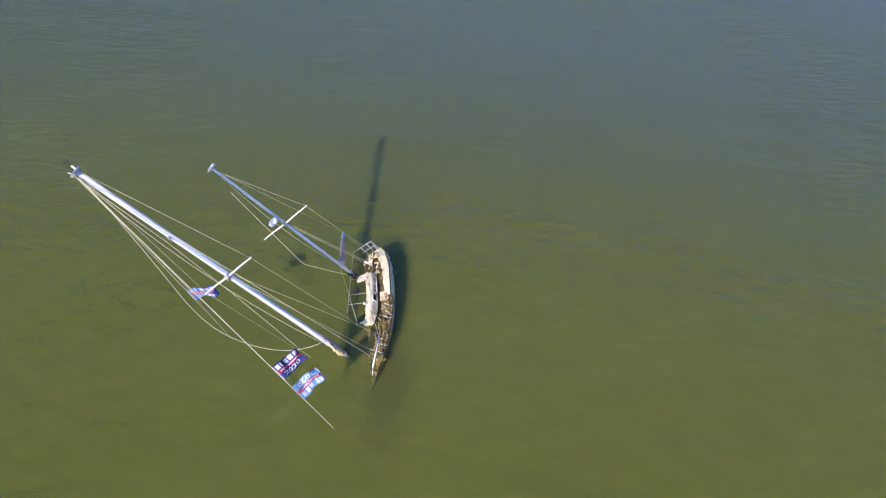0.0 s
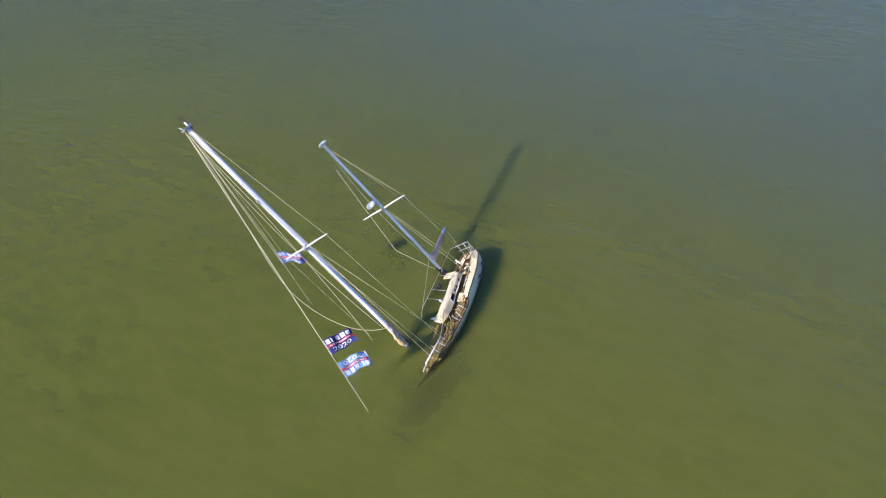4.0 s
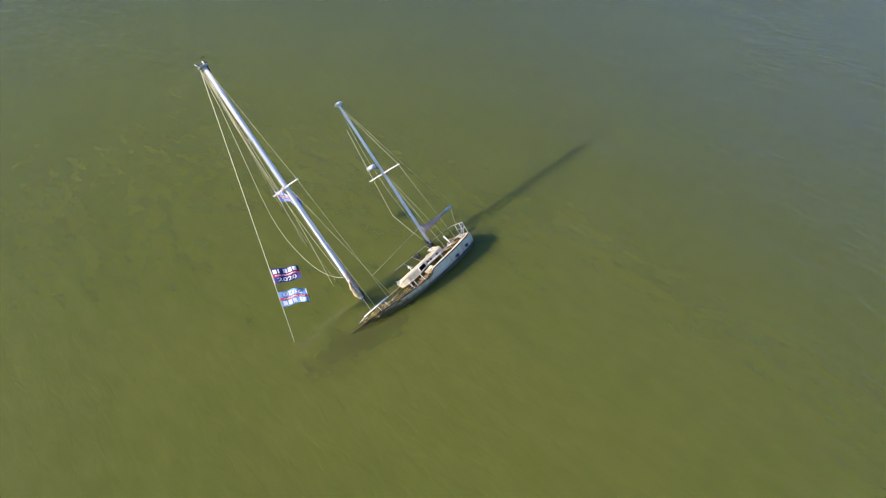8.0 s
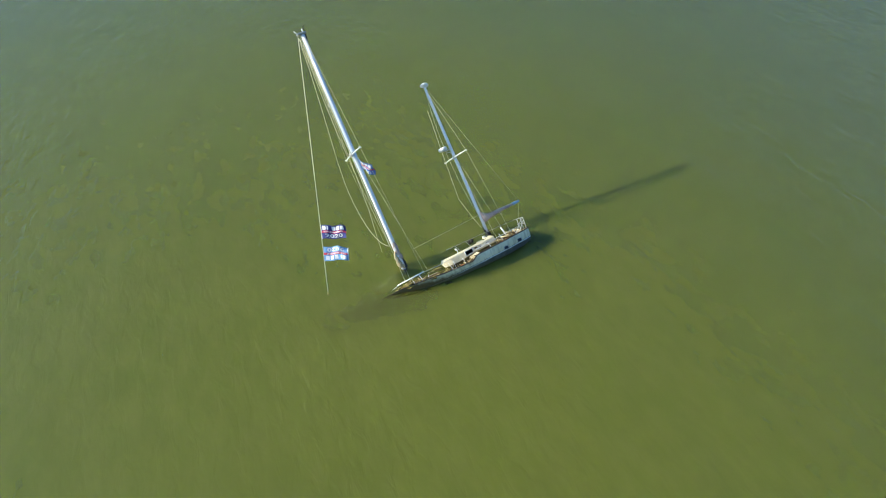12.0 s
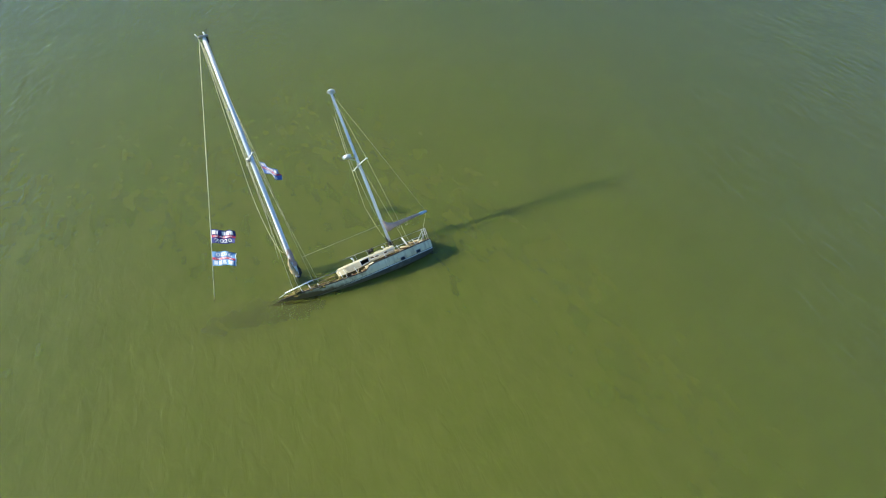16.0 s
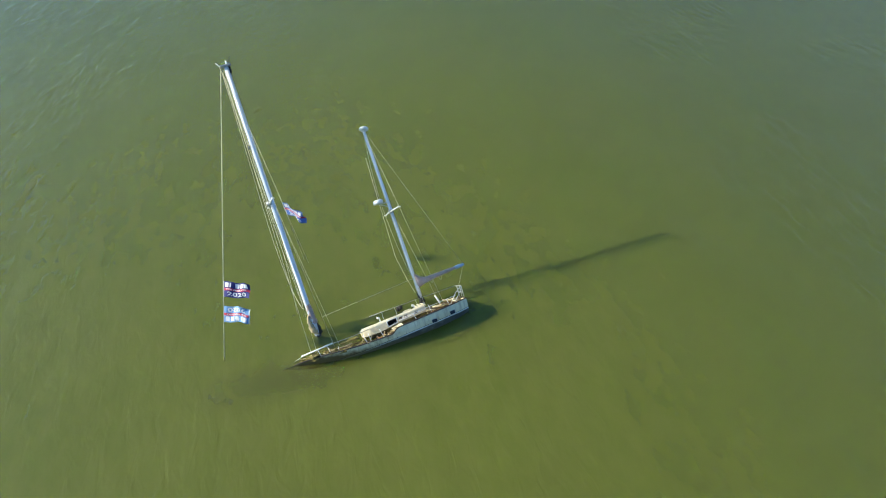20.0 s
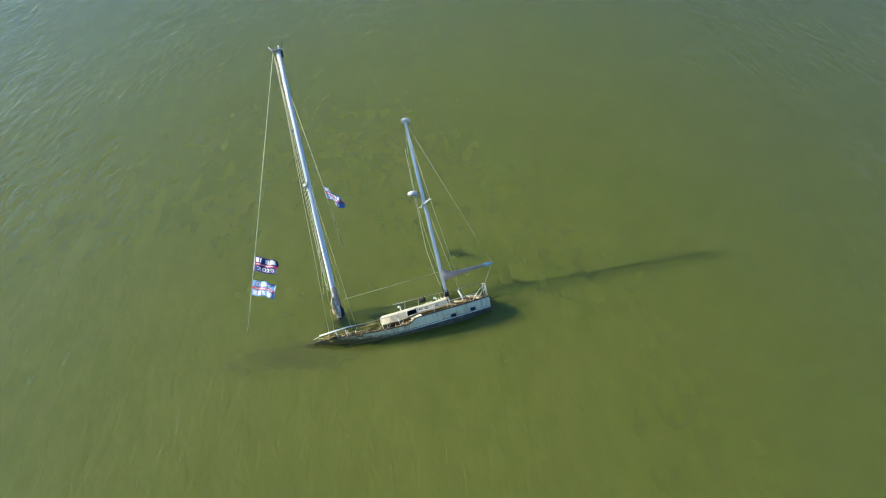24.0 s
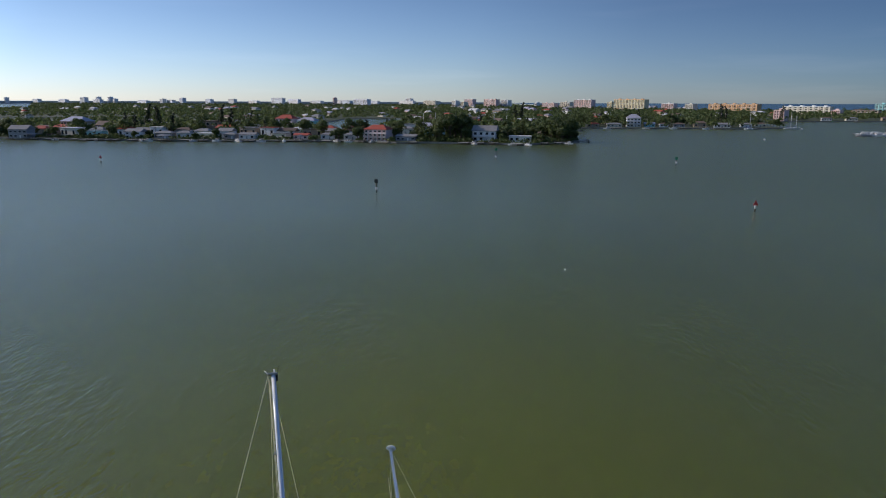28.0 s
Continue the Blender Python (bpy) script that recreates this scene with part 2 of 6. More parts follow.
    l.new(fine.outputs[0], ripple.inputs[0])
    l.new(amp.outputs[0], ripple.inputs[1])
    swell = n.new("ShaderNodeTexNoise")
    swell.inputs["Scale"].default_value = 0.24
    swell.inputs["Detail"].default_value = 1.5
    l.new(mp.outputs[0], swell.inputs["Vector"])
    add = n.new("ShaderNodeMath")
    add.operation = 'MULTIPLY_ADD'
    add.inputs[1].default_value = 0.6
    l.new(swell.outputs[0], add.inputs[0])
    l.new(ripple.outputs[0], add.inputs[2])
    k = n.new("ShaderNodeBump")
    k.inputs["Distance"].default_value = 0.20
    k.inputs["Strength"].default_value = 1.0
    l.new(add.outputs[0], k.inputs["Height"])
    l.new(k.outputs[0], b.inputs["Normal"])
    l.new(zone_map(n, l, far.outputs["Value"], 80, 300, 0.09, 0.24), b.inputs["Roughness"])
    return m


M_WATER = water_material()
M_SILT = surface("suspended_green_silt", (0.152, 0.176, 0.027), (0.170, 0.186, 0.033), None, 1.0, scale=0.15, grain=0.8, relief=0.0)
_b = M_SILT.node_tree.nodes["Principled BSDF"]
M_SILT.node_tree.links.new(forefoot_patch(M_SILT.node_tree.nodes, M_SILT.node_tree.links, _b.inputs["Base Color"].links[0].from_socket), _b.inputs["Base Color"])
M_HULL = surface("faded_white_gelcoat", (0.88, 0.80, 0.54), (0.76, 0.68, 0.42), (0.38, 0.28, 0.12), 0.42, scale=0.9, grain=9,
                 stain_lo=0.60, stain_hi=0.80, stretch=(1, 1, 1), stain_scale=1.1)
def add_growth(m, colour, reach=0.42):
    """Brown growth at the waterline with a ragged upper edge, higher towards the sunken bow; the heel gives the height over the water."""
    n, l = m.node_tree.nodes, m.node_tree.links
    b = n["Principled BSDF"]
    tc = n.new("ShaderNodeTexCoord")
    up = n.new("ShaderNodeVectorMath")
    up.operation = 'DOT_PRODUCT'
    up.inputs[1].default_value = (-0.6582, -0.0484 - 0.048, 0.7513)
    l.new(tc.outputs["Object"], up.inputs[0])
    t = n.new("ShaderNodeTexNoise")
    t.inputs["Scale"].default_value = 5.0
    t.inputs["Detail"].default_value = 6.0
    l.new(tc.outputs["Object"], t.inputs["Vector"])
    a = n.new("ShaderNodeMath")
    a.operation = 'MULTIPLY_ADD'
    a.inputs[1].default_value = 0.36
    l.new(t.outputs[0], a.inputs[0])
    l.new(up.outputs["Value"], a.inputs[2])
    r = n.new("ShaderNodeMapRange")
    r.inputs["From Min"].default_value = -0.26
    r.inputs["From Max"].default_value = reach - 0.34
    r.inputs["To Min"].default_value = 1.0
    r.inputs["To Max"].default_value = 0.0
    l.new(a.outputs[0], r.inputs[0])
    old = b.inputs["Base Color"].links[0].from_socket
    l.new(mix_col(n, l, r.outputs[0], old, colour), b.inputs["Base Color"])
    return m


def add_streaks(m, colour, most=0.6):
    """Rust and dirt that has run down from the rail in narrow ragged streaks."""
    n, l = m.node_tree.nodes, m.node_tree.links
    b = n["Principled BSDF"]
    f = noise_fac(n, l, coords(n, l, (0.3, 3.2, 0.35)), 1.3, 5.0, 0.65, 0.51, 0.72)
    k = n.new("ShaderNodeMath")
    k.operation = 'MULTIPLY'
    k.inputs[1].default_value = most
    l.new(f, k.inputs[0])
    old = b.inputs["Base Color"].links[0].from_socket
    l.new(mix_col(n, l, k.outputs[0], old, colour), b.inputs["Base Color"])


add_streaks(M_HULL, (0.27, 0.17, 0.08), 0.6)
add_growth(M_HULL, (0.12, 0.085, 0.03), 0.42)
M_BOTTOM = surface("fouled_bottom_paint", (0.10, 0.105, 0.09), (0.06, 0.058, 0.045), (0.30, 0.28, 0.20), 0.8, scale=1.4, grain=10)
M_STRIPE = surface("chalky_boot_stripe", (0.82, 0.82, 0.78), (0.7, 0.68, 0.6), None, 0.5)
add_growth(M_BOTTOM, (0.12, 0.10, 0.045), 0.3)
add_growth(M_STRIPE, (0.17, 0.14, 0.06), 0.5)
M_RUB = surface("weathered_dark_rubrail", (0.035, 0.026, 0.02), (0.07, 0.05, 0.035), None, 0.7)
M_PLANK = surface("splintered_bleached_plank", (0.58, 0.47, 0.27), (0.36, 0.27, 0.13), (0.2, 0.14, 0.06), 0.8, scale=2.2, grain=16, relief=0.5)
M_DECK = surface("rotten_deck", (0.11, 0.075, 0.033), (0.045, 0.032, 0.016), (0.26, 0.21, 0.07), 0.85, scale=1.8, grain=14,
                 stain_lo=0.42, stain_hi=0.62, stain_scale=1.5, relief=0.6)
M_CABIN = surface("sun_bleached_white_paint", (0.84, 0.74, 0.49), (0.70, 0.59, 0.36), (0.44, 0.31, 0.12), 0.5, scale=1.3, grain=10,
                  stain_lo=0.60, stain_hi=0.78, stain_scale=1.4)
M_WOOD = surface("peeling_brown_wood", (0.24, 0.155, 0.072), (0.12, 0.078, 0.036), (0.50, 0.40, 0.24), 0.8, scale=2.0, grain=16, relief=0.5,
                 stain_lo=0.55, stain_hi=0.7)
M_ALGAE = surface("yellow_green_algae", (0.27, 0.215, 0.055), (0.09, 0.068, 0.02), (0.52, 0.43, 0.18), 0.9, scale=3.0, grain=20,
                  relief=0.9, stain_lo=0.56, stain_hi=0.64, stain_scale=4)
M_DARK = surface("dark_cabin_interior", (0.02, 0.018, 0.016), (0.035, 0.03, 0.025), None, 0.8)
M_SPAR = surface("anodised_mast_aluminium", (0.82, 0.83, 0.84), (0.74, 0.76, 0.79), (0.84, 0.84, 0.84), 0.36, 0.1, scale=0.6, grain=8,
                 relief=0.06)
M_WIRE = surface("pale_stay_wire", (0.56, 0.54, 0.36), (0.44, 0.42, 0.28), None, 0.5, 0.1, scale=3)
M_ROPE = surface("old_halyard_rope", (0.62, 0.58, 0.40), (0.48, 0.44, 0.28), None, 0.8, scale=4)
M_STEEL = surface("dull_stainless_tube", (0.55, 0.54, 0.50), (0.42, 0.40, 0.36), (0.36, 0.25, 0.14), 0.4, 0.6, scale=3, stain_lo=0.6)
M_PLASTIC = surface("white_radome_plastic", (0.80, 0.80, 0.78), (0.72, 0.72, 0.68), None, 0.4)
M_COVER = surface("faded_mauve_sailcloth", (0.43, 0.30, 0.25), (0.54, 0.41, 0.34), (0.27, 0.18, 0.14), 0.85, scale=2.5, grain=12, relief=0.5)
M_SAILB = surface("blue_grey_sail_cover", (0.34, 0.36, 0.42), (0.30, 0.27, 0.28), (0.20, 0.15, 0.14), 0.85, scale=2.5, grain=12, relief=0.5)
M_PALEBLUE = surface("pale_blue_cloth", (0.42, 0.56, 0.68), (0.56, 0.64, 0.70), (0.3, 0.36, 0.42), 0.85, scale=3, grain=12, relief=0.5)
M_TAN = surface("rotting_tan_canvas", (0.66, 0.52, 0.28), (0.46, 0.33, 0.17), (0.14, 0.10, 0.06), 0.9, scale=3, grain=14, relief=0.8)
M_RUST = surface("rust_streak", (0.30, 0.12, 0.04), (0.22, 0.09, 0.03), None, 0.9, scale=5)
M_GLASS, _n, _l, _b = node_mat("dark_window_glass", 0.06, 0.0, 1.5)
_b.inputs["Base Color"].default_value = (0.02, 0.025, 0.03, 1)

M_NAVY = surface("navy_flag_cloth", (0.018, 0.021, 0.125), (0.026, 0.030, 0.165), None, 0.8, scale=3, relief=0.1)
M_SKYBLUE = surface("sky_blue_flag_cloth", (0.11, 0.25, 0.48), (0.17, 0.33, 0.55), None, 0.7, scale=3, relief=0.1)
M_MIDBLUE = surface("royal_blue_flag_cloth", (0.06, 0.13, 0.42), (0.09, 0.18, 0.48), None, 0.7, scale=3, relief=0.1)
M_RED = surface("red_flag_cloth", (0.50, 0.03, 0.07), (0.42, 0.03, 0.06), None, 0.8, scale=3, relief=0.1)
M_WHITE = surface("white_flag_print", (0.80, 0.80, 0.80), (0.74, 0.74, 0.75), None, 0.8, scale=3, relief=0.1)

M_LAND = surface("grassy_shore_ground", (0.05, 0.065, 0.022), (0.065, 0.075, 0.030), (0.09, 0.085, 0.05), 0.9, scale=0.03, grain=0.6,
                 stain_lo=0.5, stain_hi=0.7, stain_scale=0.05)
M_LAWN = surface("sunlit_lawn", (0.12, 0.17, 0.035), (0.09, 0.13, 0.03), None, 0.9, scale=0.4, grain=3)
M_SEAWALL = surface("stained_concrete_seawall", (0.32, 0.30, 0.26), (0.22, 0.20, 0.17), (0.10, 0.09, 0.07), 0.85, scale=0.2, grain=2,
                    stain_scale=0.3)
M_PILE = surface("creosoted_piling", (0.10, 0.085, 0.07), (0.06, 0.05, 0.04), None, 0.9, scale=2)
M_DOCKW = surface("grey_dock_planking", (0.42, 0.39, 0.34), (0.28, 0.25, 0.21), None, 0.85, scale=1.0)
M_TRUNK = surface("grey_brown_bark", (0.13, 0.10, 0.075), (0.08, 0.065, 0.05), None, 0.9, scale=1.5)
M_LEAF = leafy("broadleaf_foliage", (0.055, 0.088, 0.022), (0.165, 0.190, 0.058))
M_PALM = leafy("palm_foliage", (0.060, 0.080, 0.024), (0.16, 0.17, 0.06))
M_PINE = leafy("casuarina_foliage", (0.020, 0.033, 0.013), (0.045, 0.06, 0.024))


def paint(name, c, rough=0.75):
    return surface(name, c, tuple(x * 0.86 for x in c), tuple(x * 0.68 for x in c), rough, scale=0.25, grain=2.0, stain_lo=0.6, stain_hi=0.85,
                   stain_scale=0.2, relief=0.1)


P_WHITE = paint("white_stucco", (0.82, 0.80, 0.76))
P_CREAM = paint("cream_stucco", (0.78, 0.71, 0.56))
P_TAN = paint("tan_stucco", (0.45, 0.34, 0.23))
P_PINK = paint("pink_stucco", (0.78, 0.56, 0.50))
P_ORANGE = paint("orange_stucco", (0.74, 0.45, 0.22))
P_YELLOW = paint("yellow_stucco", (0.78, 0.69, 0.43))
P_TEAL = paint("turquoise_stucco", (0.34, 0.66, 0.64))
P_BLUE = paint("deep_blue_siding", (0.06, 0.09, 0.30))
P_GREY = paint("grey_siding", (0.34, 0.34, 0.34))
R_GREY = paint("grey_shingle_roof", (0.26, 0.255, 0.25))
R_RED = paint("red_tile_roof", (0.42, 0.085, 0.05))
R_BROWN = paint("brown_shingle_roof", (0.16, 0.11, 0.08))
R_LAV = paint("pale_metal_roof", (0.48, 0.46, 0.52), 0.45)
R_WHITE = paint("white_membrane_roof", (0.74, 0.73, 0.70))
R_TEAL = paint("pale_teal_metal_roof", (0.42, 0.58, 0.55), 0.5)


# ---- mesh tools ----
class Shape:
    """Collects vertices and faces of one mesh."""

    def __init__(self):
        self.v, self.f, self.smooth = [], [], []

    def add(self, verts, faces, smooth=False):
        k = len(self.v)
        self.v += [tuple(p) for p in verts]
        self.f += [tuple(i + k for i in q) for q in faces]
        self.smooth += [smooth] * len(faces)
        return self

    def box(self, x0, x1, y0, y1, z0, z1, bevel=0.0):
        b = min(bevel, (x1 - x0) * 0.4, (y1 - y0) * 0.4, (z1 - z0) * 0.4)
        if b <= 0:
            self.add([(x, y, z) for z in (z0, z1) for y in (y0, y1) for x in (x0, x1)],
                     [(0, 2, 3, 1), (4, 5, 7, 6), (0, 1, 5, 4), (2, 6, 7, 3), (0, 4, 6, 2), (1, 3, 7, 5)])
            return self
        rings = []
        for z, s in ((z0, b), (z0 + b, 0), (z1 - b, 0), (z1, b)):
            rings.append([(x0 + s + b, y0 + s, z), (x1 - s - b, y0 + s, z), (x1 - s, y0 + s + b, z), (x1 - s, y1 - s - b, z),
                          (x1 - s - b, y1 - s, z), (x0 + s + b, y1 - s, z), (x0 + s, y1 - s - b, z), (x0 + s, y0 + s + b, z)])
        return self.loft(rings, cap=True)

    def loft(self, rings, closed=True, cap=False, smooth=False):
        n = len(rings[0])
        faces = []
        for i in range(len(rings) - 1):
            for j in range(n if closed else n - 1):
                k = (j + 1) % n
                faces.append((i * n + j, i * n + k, (i + 1) * n + k, (i + 1) * n + j))
        if cap:
            faces.append(tuple(reversed(range(n))))
            faces.append(tuple(range((len(rings) - 1) * n, len(rings) * n)))
        return self.add([p for r in rings for p in r], faces, smooth)

    def tube(self, pts, r, seg=8, squash=1.0):
        """A round bar along points; r may be one radius or one for each point."""
        pts = [Vector(p) for p in pts]
        rs = r if isinstance(r, (list, tuple)) else [r] * len(pts)
        rings = []
        side = None
        for i, p in enumerate(pts):
            d = (pts[min(i + 1, len(pts) - 1)] - pts[max(i - 1, 0)]).normalized()
            if side is None:
                side = d.cross(Vector((0, 0, 1)) if abs(d.z) < 0.9 else Vector((0, 1, 0))).normalized()
            side = (side - d * side.dot(d)).normalized()
            up = d.cross(side)
            rings.append([p + (side * math.cos(a) * squash + up * math.sin(a)) * rs[i] for a in [2 * math.pi * k / seg for k in range(seg)]])
        return self.loft(rings, cap=True, smooth=True)

    def mesh(self, name):
        me = bpy.data.meshes.new(name)
        me.from_pydata(self.v, [], self.f)
        me.polygons.foreach_set("use_smooth", self.smooth)
        me.update()
        return me


def part(name, shape, material, parent=None, label=""):
    """One mesh object, under a thing or a part."""
    me = shape.mesh(name)
    me.materials.append(material)
    ob = new(name, me)
    if parent is not None:
        ob.parent = parent
    if label:
        ob["label"] = label
    return ob


def empty(name, m, label, category, group="", kind=""):
    ob = new(name)
    ob.matrix_world = m
    return tagged(ob, label, category, group, kind)


def lerp_table(table, x):
    return float(np.interp(x, [a for a, _ in table], [b for _, b in table]))


def catenary(a, b, sag, n=14, down=Vector((0, 0, -1))):
    a, b = Vector(a), Vector(b)
    return [a.lerp(b, i / n) + down * sag * 4 * (i / n) * (1 - i / n) for i in range(n + 1)]


# ---- water ----
def build_water():
    s = Shape()
    xs = [-5600, -1500, -400, -120, -40, 0, 40, 120, 400, 1500, 5600]
    ys = [-1500, -400, -120, -40, 0, 40, 120, 400, 1500, 4960]
    v = [(x, y, 0) for y in ys for x in xs]
    k = len(xs)
    s.add(v, [(j * k + i, j * k + i + 1, (j + 1) * k + i + 1, (j + 1) * k + i) for j in range(len(ys) - 1) for i in range(k - 1)])
    w = part("water", s, M_WATER)
    d = Shape()
    d.add([(x, y, -0.30) for x, y, _ in v], s.f)
    part("silt_layer", d, M_SILT, w, "dense suspended silt under the surface")
    return tagged(w, "murky green bay water with small wind ripples", "water", kind="structure")


build_water()


def build_gulf():
    """Open sea beyond the far shore, darker and rougher."""
    m, n, l, b = node_mat("open_sea_water", 0.25, 0.0, 1.33)
    v = coords(n, l)
    l.new(mix_col(n, l, noise_fac(n, l, v, 0.01), (0.020, 0.060, 0.085), (0.030, 0.080, 0.105)), b.inputs["Base Color"])
    t = n.new("ShaderNodeTexNoise")
    t.inputs["Scale"].default_value = 0.25
    t.inputs["Detail"].default_value = 5.0
    l.new(v, t.inputs["Vector"])
    bump(n, l, b, t.outputs[0], 1.0, 1.6)
    s = Shape()
    rise = 0.0044
    s.add([(x, y, 0.05 + rise * (y - 1962)) for x, y in ((1004, 1962), (5500, 1962), (5500, 4955), (424, 4955), (564, 3302), (724, 2424))], [(0, 1, 2, 3, 4, 5)])
    tagged(part("sea", s, m), "deep blue open sea behind the far shore", "water", kind="structure")


build_gulf()

# ---- the wrecked ketch, in its own frame: x to starboard, y to the bow, z up the masts ----
BS, BF, BU = Vector((-0.1391, 0.7399, -0.6582)), Vector((-0.9729, -0.2260, -0.0484)), Vector((-0.1845, 0.6336, 0.7513))
BO = Vector((11.791, 2.485, 0.412))
BOAT = Matrix(((BS.x, BF.x, BU.x, BO.x), (BS.y, BF.y, BU.y, BO.y), (BS.z, BF.z, BU.z, BO.z), (0, 0, 0, 1)))
BOAT_INV = BOAT.inverted()
boat = empty("sailboat", BOAT, "half-sunken white two-masted sailboat heeled over in green water", "sailboat")

BEAM = [(-2.25, 1.52), (-1.5, 1.94), (0, 2.27), (2, 2.38), (4, 2.36), (6, 2.20), (7.4, 1.90), (8.4, 1.53), (9.4, 0.98), (10.2, 0.42), (10.6, 0.06)]
SHEER = [(-2.25, -0.98), (0, -1.06), (2.3, -1.15), (2.55, -1.18), (2.7, -1.26), (2.85, -1.38), (3.0, -1.43), (5, -1.38), (7.4, -1.20), (8.4, -1.20), (9.4, -1.30), (10.6, -1.30)]
STATIONS = [-2.25, -2.0, -1.5, -0.75, 0, 0.8, 1.6, 2.3, 2.55, 2.7, 2.85, 3.0, 3.3, 4, 5, 6, 7, 7.8, 8.4, 9, 9.6, 10.1, 10.45, 10.6]
# share of the beam and drop below the mid sheer, from rail to keel
SECTION = [(1.00, 0.0), (0.995, 0.20), (0.965, 0.42), (0.915, 0.63), (0.85, 0.81), (0.76, 1.02), (0.61, 1.25), (0.38, 1.54), (0.16, 1.80), (0.05, 2.3)]


def beam(y):
    return lerp_table(BEAM, y)


def sheer(y):
    return lerp_table(SHEER, y)


def hull_point(y, k, side):
    share, drop = SECTION[k]
    z0 = sheer(y)
    base = lerp_table([(-2.25, -0.98), (0, -1.06), (2.3, -1.14), (5, -1.20), (7.4, -1.17), (8.4, -1.20), (9.4, -1.30), (10.6, -1.30)], y)
    shrink = min(1.0, 0.45 + 0.55 * min(1.0, (10.75 - y) / 3.0)) if y > 7.7 else 1.0
    z = z0 if k == 0 else base - drop * shrink
    flare = lerp_table([(-2.25, 0.02), (2, 0.0), (5, 0.08), (8, 0.35), (10.6, 0.5)], y)
    share = max(0.03, share - flare * drop * shrink / max(1.0, beam(y)))
    return Vector((side * beam(y) * share, y, min(z, z0 - 0.04 * k)))


def hull_strip(ks, stations=STATIONS, sides=(-1, 1), out=0.0):
    s = Shape()
    for side in sides:
        rings = [[hull_point(y, k, side) + Vector((side * out, 0, 0)) for k in ks] for y in stations]
        s.loft(rings, closed=False, smooth=True)
    return s


hull = part("hull", hull_strip([0, 1, 2, 3]), M_HULL, boat, "chalky white topsides with brown stains")
part("bottom", hull_strip([3, 4, 5, 6, 7, 8, 9]), M_BOTTOM, hull, "dark fouled bottom paint")
stripe = Shape()
for side in (-1, 1):
    stripe.loft([[hull_point(y, 2, side).lerp(hull_point(y, 3, side), f) + Vector((side * 0.012, 0, 0)) for f in (0.78, 1.08)] for y in STATIONS],
                closed=False)
part("boot_stripe", stripe, M_STRIPE, hull, "pale boot stripe")
line_s = Shape()
for side in (-1, 1):
    line_s.loft([[hull_point(y, 2, side).lerp(hull_point(y, 3, side), f) + Vector((side * 0.010, 0, 0)) for f in (0.66, 0.76)] for y in STATIONS], closed=False)
part("boot_line", line_s, M_RUB, hull, "thin dark boot line")
tr = Shape()
tr_pts = [hull_point(-2.25, k, -1) for k in range(10)] + [hull_point(-2.25, k, 1) for k in reversed(range(10))]
tr.add([p + Vector((0, 0.002, 0)) for p in tr_pts] + [p + Vector((0, 0.06, 0)) for p in tr_pts],
       [tuple(range(20)), tuple(reversed(range(20, 40)))])
part("transom", tr, M_HULL, hull, "flat white transom")
for side, nm in ((-1, "rub_rail"), (1, "rub_rail")):
    s = Shape()
    s.tube([hull_point(y, 0, side) + Vector((side * 0.01, 0, 0.0)) for y in STATIONS], 0.035, 8)
    part(nm, s, M_RUB, boat, "dark weathered rub rail")
s = Shape()
s.tube([hull_point(-2.25, 0, -1), (-0.7, -2.29, -0.93), (0, -2.3, -0.92), (0.7, -2.29, -0.93), hull_point(-2.25, 0, 1)], 0.035, 8)
part("transom_cap", s, M_RUB, boat)
# inside of the bulwark, then the deck a hand's width under the rail
s = Shape()
for side in (-1, 1):
    s.loft([[hull_point(y, 0, side) - Vector((side * 0.05, 0, 0.0)), hull_point(y, 0, side) - Vector((side * 0.09, 0, 0.20 if y < 2.8 else 0.14))] for y in STATIONS],
           closed=False, smooth=True)
part("bulwark", s, M_WOOD, boat, "brown wooden bulwark lining")


s = Shape()
cb_y = [-2.2, -1.9, -1.5, -1.1, -0.75, -0.3, 0, 0.4, 0.8, 1.2, 1.6, 2.0, 2.3, 2.6]
cb_w = [0.62, 0.70, 0.70, 0.66, 0.64, 0.62, 0.60, 0.61, 0.58, 0.60, 0.56, 0.52, 0.42, 0.26]
rings = []
for k, (y, w) in enumerate(zip(cb_y, cb_w)):
    torn = 0.03 * math.sin(k * 2.9)
    rings.append([Vector((-beam(y) + 0.03, y, sheer(y) + 0.012)), Vector((-beam(y) + 0.26, y, sheer(y) + 0.004)),
                  Vector((-beam(y) + w + torn, y, sheer(y) - 0.03)), Vector((-beam(y) + w + torn + 0.01, y, sheer(y) - 0.17))])
s.loft(rings, closed=False)
part("covering_board", s, M_CABIN, boat, "wide cream covering board along the rail")


def deck_z(y, share=1.0):
    base = lerp_table([(-2.25, -1.16), (2.4, -1.34), (3.2, -1.53), (5, -1.50), (7.4, -1.34), (8.4, -1.32), (10.6, -1.42)], y)
    return base + 0.10 * (1 - share * share)


s = Shape()
shares = [-1, -0.75, -0.45, -0.15, 0.15, 0.45, 0.75, 1]
s.loft([[Vector((k * (beam(y) - 0.07), y, deck_z(y, k))) for k in shares] for y in STATIONS], closed=False, smooth=True)
part("deck", s, M_DECK, boat, "rotten brown deck with algae")

# coachroof: a hollow shell with a doorway in its port side
CAB_Y = [0.28, 0.5, 1.2, 2.22, 2.84, 3.4, 3.9, 4.28, 4.40]
CAB_W = [1.20, 1.26, 1.34, 1.40, 1.41, 1.36, 1.25, 1.10, 0.98]
CAB_T = [-0.53, -0.50, -0.52, -0.55, -0.57, -0.60, -0.62, -0.64, -0.72]


